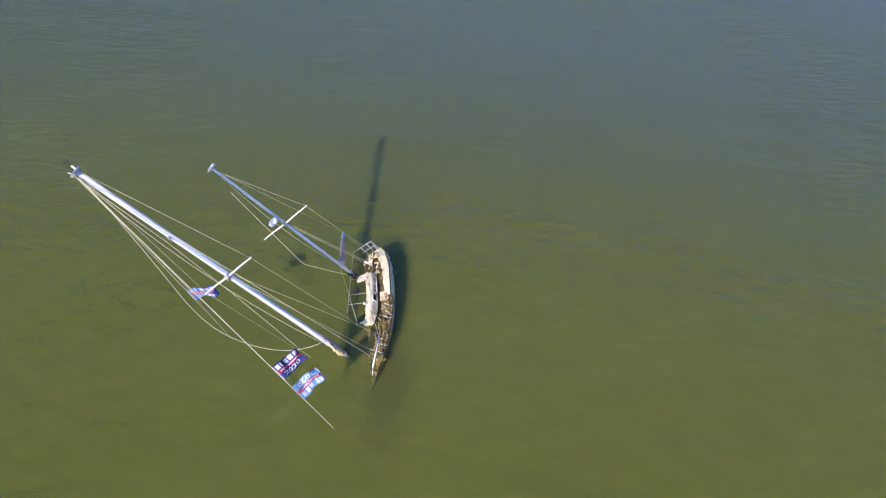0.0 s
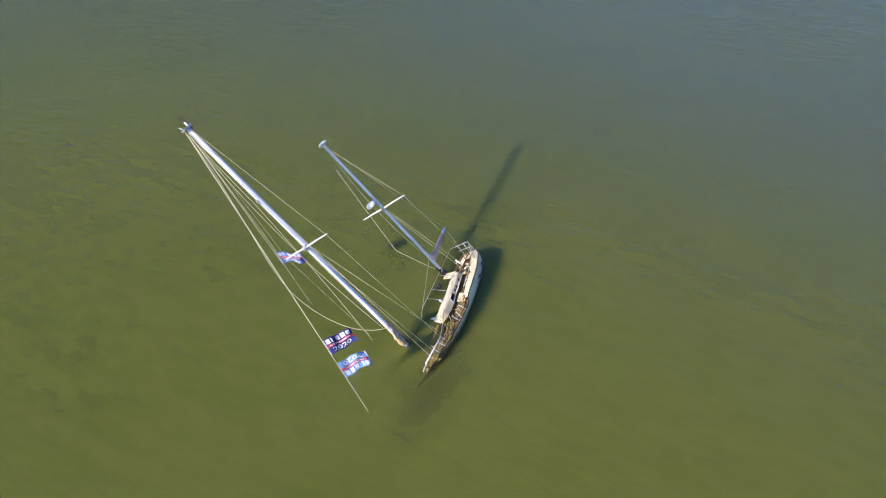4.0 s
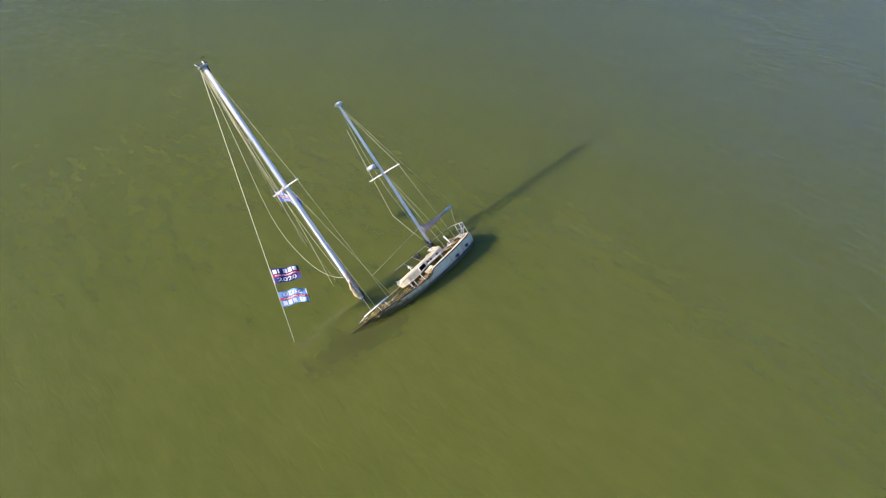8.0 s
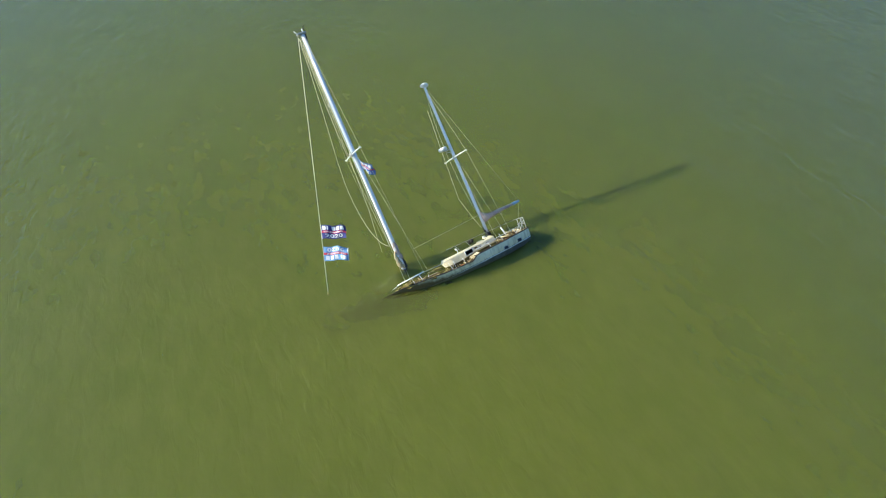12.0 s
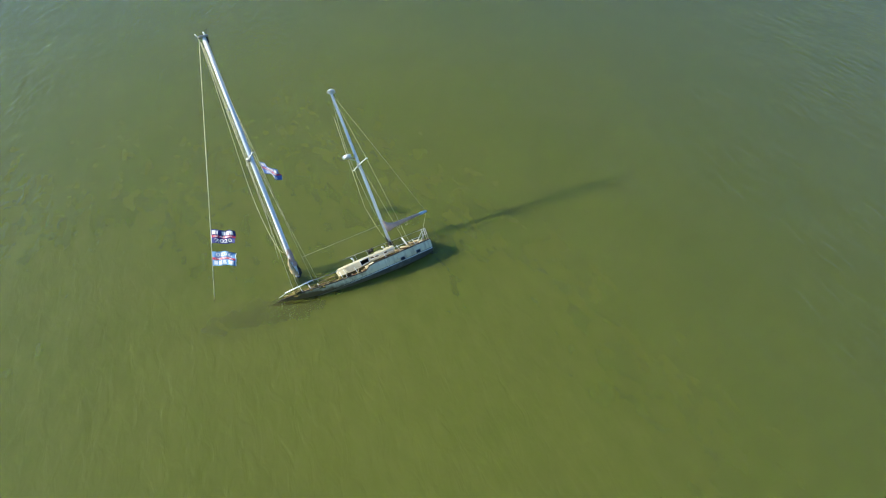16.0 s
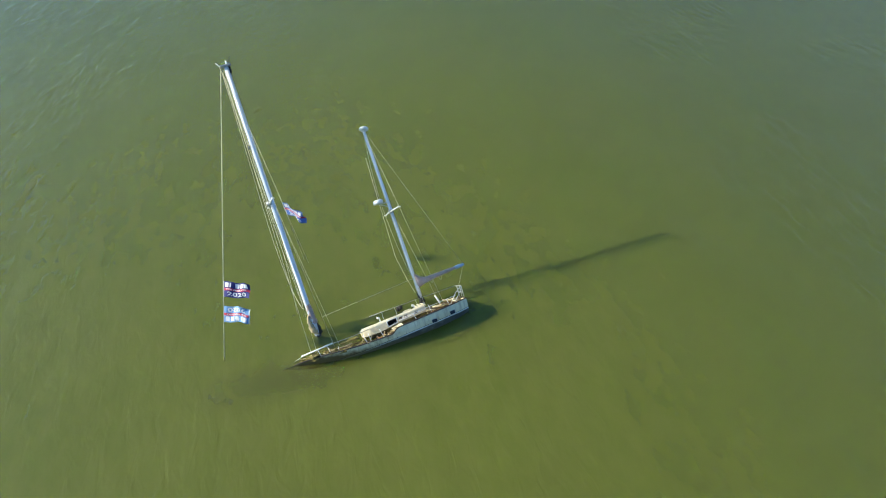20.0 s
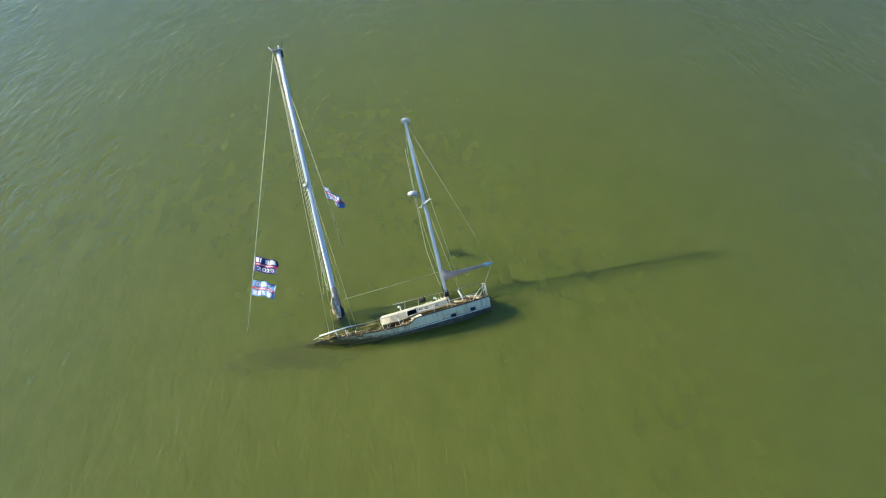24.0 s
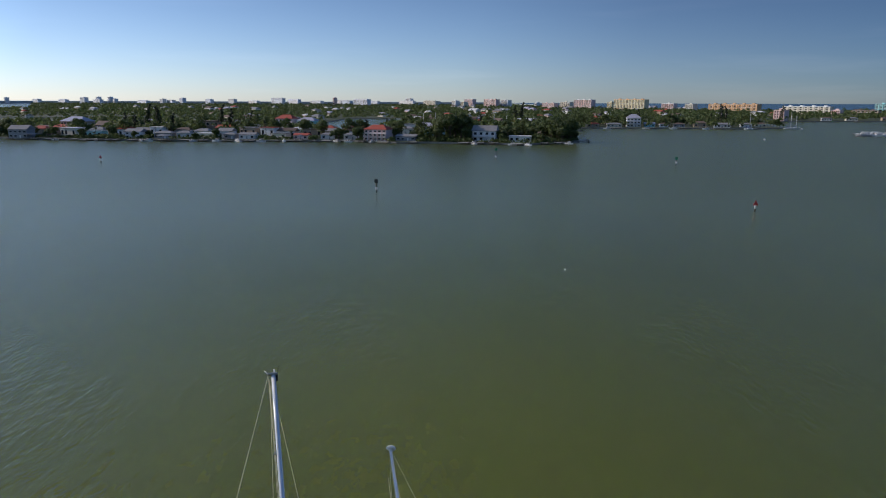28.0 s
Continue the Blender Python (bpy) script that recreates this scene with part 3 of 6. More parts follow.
def cabin_ring(i, inset=0.0):
    y, w, t = CAB_Y[i], CAB_W[i] - inset, CAB_T[i] - inset
    d = deck_z(y, 0.65) - 0.02
    half = [(-w - 0.02, d + (t - d) * 0.40), (-w - 0.01, d + (t - d) * 0.46), (-w + 0.02, d + (t - d) * 0.86), (-w + 0.09, t - 0.03), (-w + 0.22, t + 0.0)]
    edge = -0.90 - 0.07 * math.sin(i * 2.3) + (0.0 if i < 6 else 0.07 * (i - 5))
    half = half[:5] + [(max(edge, -w + 0.3), t - 0.02), (max(edge, -w + 0.3) + 0.02, t - 0.06)]
    return [Vector((x, y, z)) for x, z in half]


s = Shape()
for ins, flip in ((0.0, False), (0.05, True)):
    rings = [cabin_ring(i, ins) for i in range(len(CAB_Y))]
    n = len(rings[0])
    faces = []
    for i in range(len(rings) - 1):
        for j in range(n - 1):
            if i == 3 and j == 1:
                continue
            q = (i * n + j, i * n + j + 1, (i + 1) * n + j + 1, (i + 1) * n + j)
            faces.append(tuple(reversed(q)) if flip else q)
    s.add([p for r in rings for p in r], faces, False)
    s.add(rings[-1], [tuple(range(n))])
    s.add(rings[0], [tuple(reversed(range(n)))])
cabin = part("coachroof", s, M_CABIN, boat, "sun-bleached white coachroof with brown stains")
s = Shape()
s.box(-1.25, -0.92, 0.45, 4.1, -1.36, -1.30)
s.box(-0.99, -0.95, 1.9, 3.2, -1.30, -0.64)
part("cabin_sole", s, M_DARK, cabin, "dark flooded cabin interior")
s = Shape()
s.loft([[Vector(p) for p in q] for q in (((-1.05, 4.44, -0.98), (-1.0, 4.30, -0.70), (-1.0, 4.20, -0.76), (-1.05, 4.30, -1.0)),
        ((-0.70, 4.36, -0.98), (-0.68, 4.24, -0.66), (-0.68, 4.14, -0.70), (-0.70, 4.25, -1.0)), ((-0.38, 4.30, -0.92), (-0.34, 4.22, -0.62), (-0.34, 4.10, -0.66), (-0.38, 4.18, -0.94)))], cap=True)
part("front_coaming", s, M_CABIN, cabin, "broken white front coaming")
for k, (x, y, w, L) in enumerate(((-0.52, 0.42, 0.16, 0.7), (-0.62, 0.22, 0.10, 0.62), (-0.45, 0.62, 0.07, 0.4))):
    s = Shape()
    s.add([(x - L / 2, y - w, -0.56), (x + L / 2, y - w * 0.3, -0.42), (x + L / 2 + 0.1, y + w * 0.2, -0.41), (x - L / 2, y + w, -0.54),
           (x - L / 2, y - w, -0.60), (x + L / 2, y - w * 0.3, -0.46), (x + L / 2 + 0.1, y + w * 0.2, -0.45), (x - L / 2, y + w, -0.58)],
          [(0, 1, 2, 3), (7, 6, 5, 4), (0, 4, 5, 1), (1, 5, 6, 2), (2, 6, 7, 3), (3, 7, 4, 0)])
    part("roof_remnant", s, M_CABIN, cabin, "splintered white roof remnant")
# rotten wooden base under the white side, set back behind its edge
s = Shape()
s.loft([[Vector((-w + 0.10, y, deck_z(y, 0.65) - 0.04)), Vector((-w + 0.09, y, deck_z(y, 0.65) + (t - deck_z(y, 0.65)) * 0.46)), Vector((-w + 0.13, y, deck_z(y, 0.65) + (t - deck_z(y, 0.65)) * 0.46)),
         Vector((-w + 0.14, y, deck_z(y, 0.65) - 0.04))] for y, w, t in zip(CAB_Y, CAB_W, CAB_T)], cap=True)
part("cabin_base", s, M_DECK, cabin, "rotten brown base of the cabin side")
# frame of the doorway
s = Shape()
ra, rb = cabin_ring(3), cabin_ring(4)
ring = [ra[1], ra[2], rb[2], rb[1], ra[1]]
for a, b in zip(ring, ring[1:]):
    s.tube([a + Vector((-0.012, 0, 0)), b + Vector((-0.012, 0, 0))], 0.028, 6)
part("door_frame", s, M_PLASTIC, cabin, "white door frame")
s = Shape()
q = [Vector((-1.54, 2.72, -1.16)), Vector((-1.86, 2.60, -1.38)), Vector((-1.90, 1.98, -1.30)), Vector((-1.58, 2.08, -1.05))]
nrm = (q[1] - q[0]).cross(q[3] - q[0]).normalized() * 0.035
s.add(q + [p + nrm for p in q], [(0, 1, 2, 3), (7, 6, 5, 4), (0, 4, 5, 1), (1, 5, 6, 2), (2, 6, 7, 3), (3, 7, 4, 0)])
part("door_leaf", s, M_CABIN, boat, "white door leaf hanging open over the side deck")
# small boarded ports in the cabin side
for y in (0.95, 1.62, 1.95):
    x = -lerp_table(list(zip(CAB_Y, CAB_W)), y) + 0.005
    s = Shape()
    s.box(x - 0.03, x + 0.02, y - 0.11, y + 0.11, -0.84, -0.71, 0.02)
    cp = part("cabin_port", s, M_WOOD, boat, "brown boarded cabin port")
    f = Shape()
    f.tube([(x - 0.03, y - 0.12, -0.85), (x - 0.03, y + 0.12, -0.85), (x - 0.03, y + 0.12, -0.70), (x - 0.03, y - 0.12, -0.70), (x - 0.03, y - 0.12, -0.85)], 0.012, 5)
    part("port_frame", f, M_STEEL, cp)
s = Shape()
s.tube([(-1.40, 0.3, -0.80), (-1.46, 1.2, -0.84), (-1.53, 2.15, -0.88)], 0.022, 6)
for y in (0.5, 1.3, 2.0):
    x = -1.415 - (y - 0.5) * 0.075
    s.tube([(x, y, -0.83), (x + 0.05, y, -0.84)], 0.015, 6)
part("handrail", s, M_PLASTIC, boat, "white handrail")
# roof hatch, vents and debris on the coachroof
s = Shape()
s.box(-1.20, -0.95, 1.15, 1.60, -0.535, -0.47, 0.03)
part("roof_hatch", s, M_CABIN, boat, "white roof hatch")
for x, y in ((-0.95, 0.85), (-0.98, 3.1)):
    s = Shape()
    s.tube([(x, y, -0.60), (x, y, -0.42), (x - 0.02, y + 0.03, -0.36)], [0.04, 0.04, 0.065], 10)
    s.tube([(x - 0.02, y + 0.03, -0.36), (x - 0.06, y + 0.12, -0.33)], [0.065, 0.07], 10)
    part("cowl_vent", s, M_PLASTIC, boat)
s = Shape()
s.tube([(-0.30, 1.52, -0.40), (-0.27, 1.50, -0.20), (-0.25, 1.47, -0.12)], [0.09, 0.13, 0.05], 9)
s.tube([(-0.20, 1.66, -0.42), (-0.14, 1.66, -0.24), (-0.10, 1.68, -0.16)], [0.08, 0.11, 0.04], 9)
part("winch", s, M_DARK, boat, "dark fouled winch")
s = Shape()
s.tube([(0.18, -2.35, -0.16), (0.20, 0.5, -0.14), (0.22, 3.8, -0.16)], 0.016, 6)
part("lifeline_rail", s, M_STEEL, boat)
for y in (0.35, 1.75, 2.6):
    s = Shape()
    s.tube([(-0.95, y + 0.25, -0.60), (0.2, y, -0.14)], 0.013, 6)
    part("rail_strut", s, M_STEEL, boat)
# low forward trunk, ragged deck planks and weed
s = Shape()
rings = []
for y, w, t in ((4.62, 0.95, -0.98), (4.8, 1.0, -0.95), (5.6, 0.98, -0.96), (6.4, 0.88, -0.94), (7.2, 0.70, -0.95), (7.35, 0.62, -1.05)):
    d = deck_z(y, 0.5) - 0.03
    rings.append([Vector(p) for p in ((-w - 0.03, y, d), (-w, y, t - 0.06), (-w + 0.1, y, t), (0, y, t + 0.07), (w - 0.1, y, t), (w, y, t - 0.06), (w + 0.03, y, d))])
s.loft(rings, closed=True, cap=True)
part("fore_trunk", s, M_ALGAE, boat, "low fore trunk covered in algae")
rnd = random.Random(5)
for i in range(46):
    y = 4.5 + rnd.random() * 3.4
    x = -(beam(y) - 0.22) + rnd.random() * 1.1
    L = 0.3 + rnd.random() * 1.1
    z = deck_z(y, 0.8) + 0.04 + rnd.random() * 0.18
    a = rnd.uniform(-0.3, 0.3) if i % 5 else rnd.uniform(-1.6, 1.6)
    w = 0.014 + rnd.random() * 0.034
    s = Shape()
    s.tube([(x - a * L / 2, y - L / 2, z + rnd.uniform(-0.04, 0.05)), (x, y, z), (x + a * L / 2, y + L / 2, z + rnd.uniform(-0.04, 0.05))], w, 4, 1.5)
    part("deck_plank", s, rnd.choice([M_WOOD, M_PLANK, M_PLANK, M_ALGAE, M_ALGAE]), boat)


def weed(x, y, z, r, seed):
    """A ragged clump of weed and growth: a crumpled mound with torn tufts."""
    rr = random.Random(seed)
    s = Shape()
    rings = []
    for k, (h, q) in enumerate(((-0.35, 1.0), (-0.1, 1.05), (0.12, 0.85), (0.3, 0.5), (0.42, 0.12))):
        rings.append([Vector((x, y, z)) + Vector((math.cos(a) * q * r * rr.uniform(0.45, 1.25), math.sin(a) * q * r * rr.uniform(0.6, 1.5), h * r * rr.uniform(0.5, 1.5)))
                      for a in [2 * math.pi * i / 11 for i in range(11)]])
    return s.loft(rings, cap=True)


for i in range(24):
    y = rnd.uniform(4.4, 8.4)
    x = -(beam(y) - 0.15) + rnd.random() * (0.9 if y < 7 else 0.4)
    part("weed_clump", weed(x, y, deck_z(y, 0.8) + 0.05, rnd.uniform(0.12, 0.28), i), M_ALGAE, boat)
for i in range(9):
    y = rnd.uniform(-2.1, 0.1)
    x = -rnd.uniform(0.3, beam(y) - 0.3)
    part("weed_clump", weed(x, y, deck_z(y, 0.7) + 0.04, rnd.uniform(0.10, 0.22), 40 + i), M_ALGAE, boat)
for i in range(34):
    y = rnd.uniform(-0.2, 4.7)
    x = -beam(y) + rnd.uniform(0.26, 0.52)
    L = rnd.uniform(0.12, 0.5)
    a = rnd.uniform(-0.9, 0.9)
    z = deck_z(y, 0.85) + rnd.uniform(0.02, 0.10)
    s = Shape()
    s.tube([(x - a * L / 3, y - L / 2, z), (x, y, z + 0.02), (x + a * L / 3, y + L / 2, z + rnd.uniform(-0.02, 0.08))], rnd.uniform(0.02, 0.05), 4, 1.5)
    part("debris", s, rnd.choice([M_PLANK, M_WOOD, M_DARK, M_ALGAE, M_RUST]), boat)
for i in range(14):
    y = rnd.uniform(3.0, 7.6)
    x = -beam(y) + rnd.uniform(0.25, 1.0)
    z = deck_z(y, 0.8)
    s = Shape()
    s.tube([(x, y, z - 0.02), (x + rnd.uniform(-0.15, 0.2), y + rnd.uniform(-0.25, 0.25), z + rnd.uniform(0.15, 0.42))], rnd.uniform(0.014, 0.03), 5)
    part("broken_frame", s, rnd.choice([M_PLANK, M_PLANK, M_WOOD, M_STEEL]), boat)
for i in range(8):
    y = 4.35 + rnd.uniform(-0.15, 0.3)
    x = -rnd.uniform(0.4, 1.3)
    part("weed_clump", weed(x, y, deck_z(y, 0.6) + rnd.uniform(0.05, 0.4), rnd.uniform(0.08, 0.18), 90 + i), M_ALGAE, boat)
for i in range(90):
    y = rnd.uniform(4.3, 8.3)
    x = -(beam(y) - 0.12) + rnd.random() * (1.2 if y < 7 else 0.5)
    z = deck_z(y, 0.8) + rnd.uniform(0.03, 0.24)
    L, a = rnd.uniform(0.1, 0.4), rnd.uniform(-1.2, 1.2)
    s = Shape()
    s.tube([(x - a * L / 2, y - L / 2, z - 0.04), (x, y, z + rnd.uniform(0.0, 0.06)), (x + a * L / 2, y + L / 2, z - 0.05)], [0.012, rnd.uniform(0.02, 0.045), 0.008], 5, 1.4)
    part("weed_strand", s, M_ALGAE, boat)
# cockpit: coamings, seat and broken boards aft
for x in (-1.05, -0.35):
    s = Shape()
    s.box(x - 0.03, x + 0.03, -2.0, 0.2, -1.18, -0.80 if x < -1 else -0.86, 0.01)
    part("cockpit_coaming", s, M_WOOD, boat, "peeling brown wooden coaming")
s = Shape()
s.box(-1.0, -0.4, -1.9, -1.45, -1.05, -0.90, 0.02)
part("cockpit_seat", s, M_CABIN, boat)
for i in range(20):
    y = rnd.uniform(-2.1, 0.2)
    x = -rnd.uniform(0.3, 1.45)
    L = rnd.uniform(0.4, 1.0)
    t = rnd.uniform(-1.2, 1.2)
    z = deck_z(y, 0.5) + rnd.uniform(0.1, 0.35)
    s = Shape()
    s.tube([(x - math.sin(t) * L / 2, y - math.cos(t) * L / 2, z - 0.08), (x + math.sin(t) * L / 2, y + math.cos(t) * L / 2, z + 0.08)], 0.05, 4, 1.6)
    part("broken_board", s, rnd.choice([M_WOOD, M_PLANK, M_CABIN, M_PLANK]), boat)
s = Shape()
s.tube([(-0.98, -0.85, -1.15), (-0.95, -0.70, -0.55), (-0.93, -0.6, -0.22)], 0.055, 8)
part("chainplate_post", s, M_PLASTIC, boat, "white leaning post")
# stern pulpit
for pts in ([(-1.40, -2.19, -0.98), (-1.42, -2.23, -0.2)], [(-0.95, -2.23, -0.95), (-1.0, -2.27, -0.18)], [(-1.62, -1.45, -1.02), (-1.45, -2.2, -0.35)],
            [(-0.5, -2.23, -0.95), (-0.5, -2.27, -0.17)], [(-1.42, -2.23, -0.2), (-1.0, -2.28, -0.18), (-0.3, -2.29, -0.16), (0.2, -2.4, -0.16)],
            [(-1.41, -2.21, -0.6), (-0.3, -2.27, -0.55)], [(-1.42, -2.23, -0.2), (-1.55, -1.75, -0.45), (-1.70, -1.15, -1.02)]):
    s = Shape()
    s.tube(pts, 0.026, 8)
    part("stern_rail", s, M_STEEL, boat, "bent stainless stern rail")
# bow rails, pole and stanchions along the port side
s = Shape()
s.tube([(-2.05, 6.30, -0.74), (-1.48, 8.10, -0.88)], 0.042, 8)
part("white_pole", s, M_PLASTIC, boat, "white pole lashed along the bow rail")
s = Shape()
s.tube([(-1.25, 3.9, -0.75), (-1.62, 5.0, -0.80), (-2.0, 6.3, -0.76)], 0.02, 6)
part("bow_rail", s, M_STEEL, boat)
s = Shape()
s.tube([(-1.60, 7.7, -0.83), (-1.35, 8.5, -1.02)], 0.02, 6)
part("bow_rail", s, M_STEEL, boat)
for y, h, dx in ((7.1, 0.42, 0.05), (6.55, 0.45, 0.12), (4.45, 0.52, 0.18), (4.2, 0.55, -0.05), (3.45, 0.5, 0.15), (0.25, 0.55, 0.1), (-1.0, 0.42, 0.12), (1.3, 0.42, 0.1)):
    x = -beam(y) + 0.06
    s = Shape()
    s.tube([(x, y, sheer(y) - 0.05), (x + dx, y + 0.08, sheer(y) + h)], 0.016, 6)
    s.tube([(x, y, sheer(y) - 0.05), (x, y, sheer(y) + 0.03)], 0.035, 6)
    part("stanchion", s, M_PLASTIC, boat, "leaning white stanchion")
s = Shape()
s.tube([(-beam(y) + 0.16, y, sheer(y) + 0.40) for y in (2.1, 1.3, 0.25, -1.0, -1.6)], 0.014, 6)
part("side_rail", s, M_PLASTIC, boat, "thin white lifeline along the side deck")
for y in (2.95, 3.15, 3.75, 4.05, 4.6, 4.85):
    x = -beam(y) + 0.16
    s = Shape()
    s.tube([(x, y, deck_z(y) - 0.02), (x + 0.42, y + rnd.uniform(-0.1, 0.1), deck_z(y, 0.7) + rnd.uniform(0.02, 0.2))], 0.02, 5, 1.5)
    part("deck_beam", s, rnd.choice([M_PLANK, M_WOOD]), boat, "bare deck beam")
part("bow_growth", weed(-1.62, 7.45, -1.08, 0.34, 77), M_ALGAE, boat, "algae-covered bow fitting")
s = Shape()
s.tube([(0, 9.6, -0.72), (0, 12.1, -0.02)], [0.11, 0.07], 10)
part("bowsprit", s, M_WOOD, boat)
# hull ports and rust
for y, z in ((0.28, -1.56), (-1.0, -1.48)):
    x = hull_point(y, 2, -1).x - 0.02
    s = Shape()
    s.box(x - 0.05, x + 0.12, y - 0.16, y + 0.16, z - 0.09, z + 0.10, 0.03)
    p = part("hull_port", s, M_GLASS, boat, "dark rectangular hull port")
    s = Shape()
    for a, b in (((-0.17, -0.10), (0.17, -0.10)), ((0.17, -0.10), (0.17, 0.11)), ((0.17, 0.11), (-0.17, 0.11)), ((-0.17, 0.11), (-0.17, -0.10))):
        s.tube([(x - 0.04, y + a[0], z + a[1]), (x - 0.04, y + b[0], z + b[1])], 0.014, 6)
    part("port_frame", s, M_STEEL, p)


# ---- spars and rigging ----
def spar(name, pts, radii, squash, label):
    s = Shape()
    s.tube(pts, radii, 16, squash)
    return part(name, s, M_SPAR, boat, label)


main = spar("main_mast", [(0.06, 6.69, -1.3), (0.03, 6.69, 3), (0, 6.70, 8.1), (0, 6.69, 13), (0, 6.68, 16.6)], [0.165, 0.16, 0.155, 0.15, 0.135], 0.85,
            "tall silver aluminium main mast")
miz = spar("mizzen_mast", [(0, 0, -1.1), (0, 0, 3), (0.01, 0, 6), (0.02, 0, 10.7)], [0.115, 0.11, 0.10, 0.085], 0.85, "shorter silver mizzen mast")


def line(name, pts, r, parent, mat=None, label=""):
    s = Shape()
    s.tube(pts, r, 5)
    return part(name, s, mat or M_WIRE, parent, label)


def spreaders(mast, y, z, span, drop=0.0):
    for side in (-1, 1):
        s = Shape()
        s.tube([(side * 0.1, y, z), (side * span * 0.5, y - 0.04, z + 0.02), (side * span, y - 0.08, z + drop)], [0.055, 0.045, 0.035], 8)
        s.tube([(side * span, y - 0.16, z + drop - 0.03), (side * span, y, z + drop + 0.03)], 0.04, 6)
        part("spreader", s, M_PLASTIC, mast, "pale spreader")
    s = Shape()
    s.tube([(0, y, z - 0.12), (0, y, z + 0.12)], 0.19 if mast is main else 0.14, 12, 0.9)
    part("spreader_collar", s, M_STEEL, mast)


spreaders(main, 6.86, 8.10, 1.76)
spreaders(miz, 0.04, 5.50, 1.84)
# masthead gear
s = Shape()
s.box(-0.16, 0.16, 6.40, 7.05, 16.55, 16.68, 0.03)
part("masthead_plate", s, M_STEEL, main)
s = Shape()
s.tube([(0.05, 6.45, 16.6), (0.08, 6.40, 16.95), (0.2, 6.30, 17.15)], 0.02, 6)
s.tube([(0.05, 6.25, 17.15), (0.35, 6.36, 17.16)], 0.018, 6)
part("wind_vane", s, M_DARK, main)
s = Shape()
s.tube([(-0.1, 7.02, 16.6), (-0.14, 7.2, 16.85)], 0.03, 6)
part("mast_crane", s, M_PLASTIC, main)
s = Shape()
s.tube([(-0.05, 6.60, 16.6), (-0.05, 6.60, 16.9)], 0.05, 8)
part("mast_light", s, M_PLASTIC, main)
s = Shape()
s.box(0.02, 0.24, 6.42, 6.72, 16.2, 16.58, 0.03)
part("sheave_box", s, M_DARK, main)
s = Shape()
s.tube([(-0.02, 6.87, 11.6), (-0.02, 6.95, 11.66), (-0.02, 6.95, 11.5)], 0.06, 6)
part("mast_fitting", s, M_STEEL, main)
FORESTAY = ((-0.02, 6.98, 16.6), (-0.16, 12.06, 0.36))
line("forestay", [FORESTAY[0], FORESTAY[1]], 0.026, main, M_WIRE, "pale headsail furling stay")
s = Shape()
s.tube([(-0.165, 12.03, 0.52), (-0.16, 12.06, 0.40), (-0.16, 12.08, 0.30)], [0.028, 0.045, 0.04], 10)
part("furler_drum", s, M_DECK, main, "fouled furler drum at the water")
PORT_TIP, STBD_TIP = Vector((-1.76, 6.78, 8.1)), Vector((1.76, 6.78, 8.1))
line("shroud", [(-0.08, 6.66, 16.5), PORT_TIP, (-1.96, 6.25, -0.95)], 0.009, main)
line("shroud", [(0.08, 6.66, 16.5), STBD_TIP, (1.78, 6.55, -0.2)], 0.006, main)
line("lower_shroud", [(-0.1, 6.8, 7.9), (-1.80, 7.25, -1.05)], 0.009, main)
line("lower_shroud", [(-0.1, 6.6, 7.9), (-1.98, 5.95, -1.0)], 0.009, main)
line("inner_stay", [(-0.02, 6.92, 15.9), (-1.62, 7.55, -0.95)], 0.014, main, M_ROPE)
LOOP = [(0.02, 7.0, 16.4), (0.62, 7.0, 14.2), (1.42, 7.0, 12.1), (2.22, 7.0, 10.1), (2.85, 7.0, 8.55), (3.22, 7.0, 7.3), (3.36, 7.0, 6.4), (3.34, 7.0, 5.5), (3.15, 7.0, 4.6),
        (2.82, 7.0, 3.75), (2.4, 7.0, 3.05), (1.9, 7.0, 2.5), (1.35, 7.0, 2.1), (0.75, 7.0, 1.82), (0.3, 7.0, 1.68), (-0.1, 6.95, 1.58)]
line("halyard", LOOP, 0.015, main, M_ROPE, "slack halyard looping off the mast")
FLAG_LINE = ((0.05, 6.85, 16.4), (5.15, 5.11, 4.29))
line("flag_halyard", FLAG_LINE, 0.013, main, M_ROPE, "flag halyard led out to the water")
line("flag_halyard", [FLAG_LINE[0], (3.05, 5.75, 8.9), (4.9, 5.35, 4.6)], 0.010, main, M_ROPE)
line("halyard", [(0.02, 6.98, 16.3), (0.14, 6.95, 14.5), (0.28, 6.92, 11.4), (0.66, 6.9, 7.7), (1.0, 6.95, 4.6), (1.10, 7.1, 3.0), (1.12, 7.28, 1.42)], 0.012, main, M_ROPE)
line("halyard", catenary((0.05, 6.94, 16.3), (0.10, 6.95, 1.7), 0.5, 16, Vector((1, 0.1, 0))), 0.012, main, M_ROPE)
line("halyard", [(0.02, 6.85, 16.3), (0.02, 6.92, 8.4), (0.06, 6.92, 1.8)], 0.010, main, M_ROPE)
line("spring_line", [(-1.93, 6.33, 0.85), (-0.09, 0.05, 1.15)], 0.012, main)


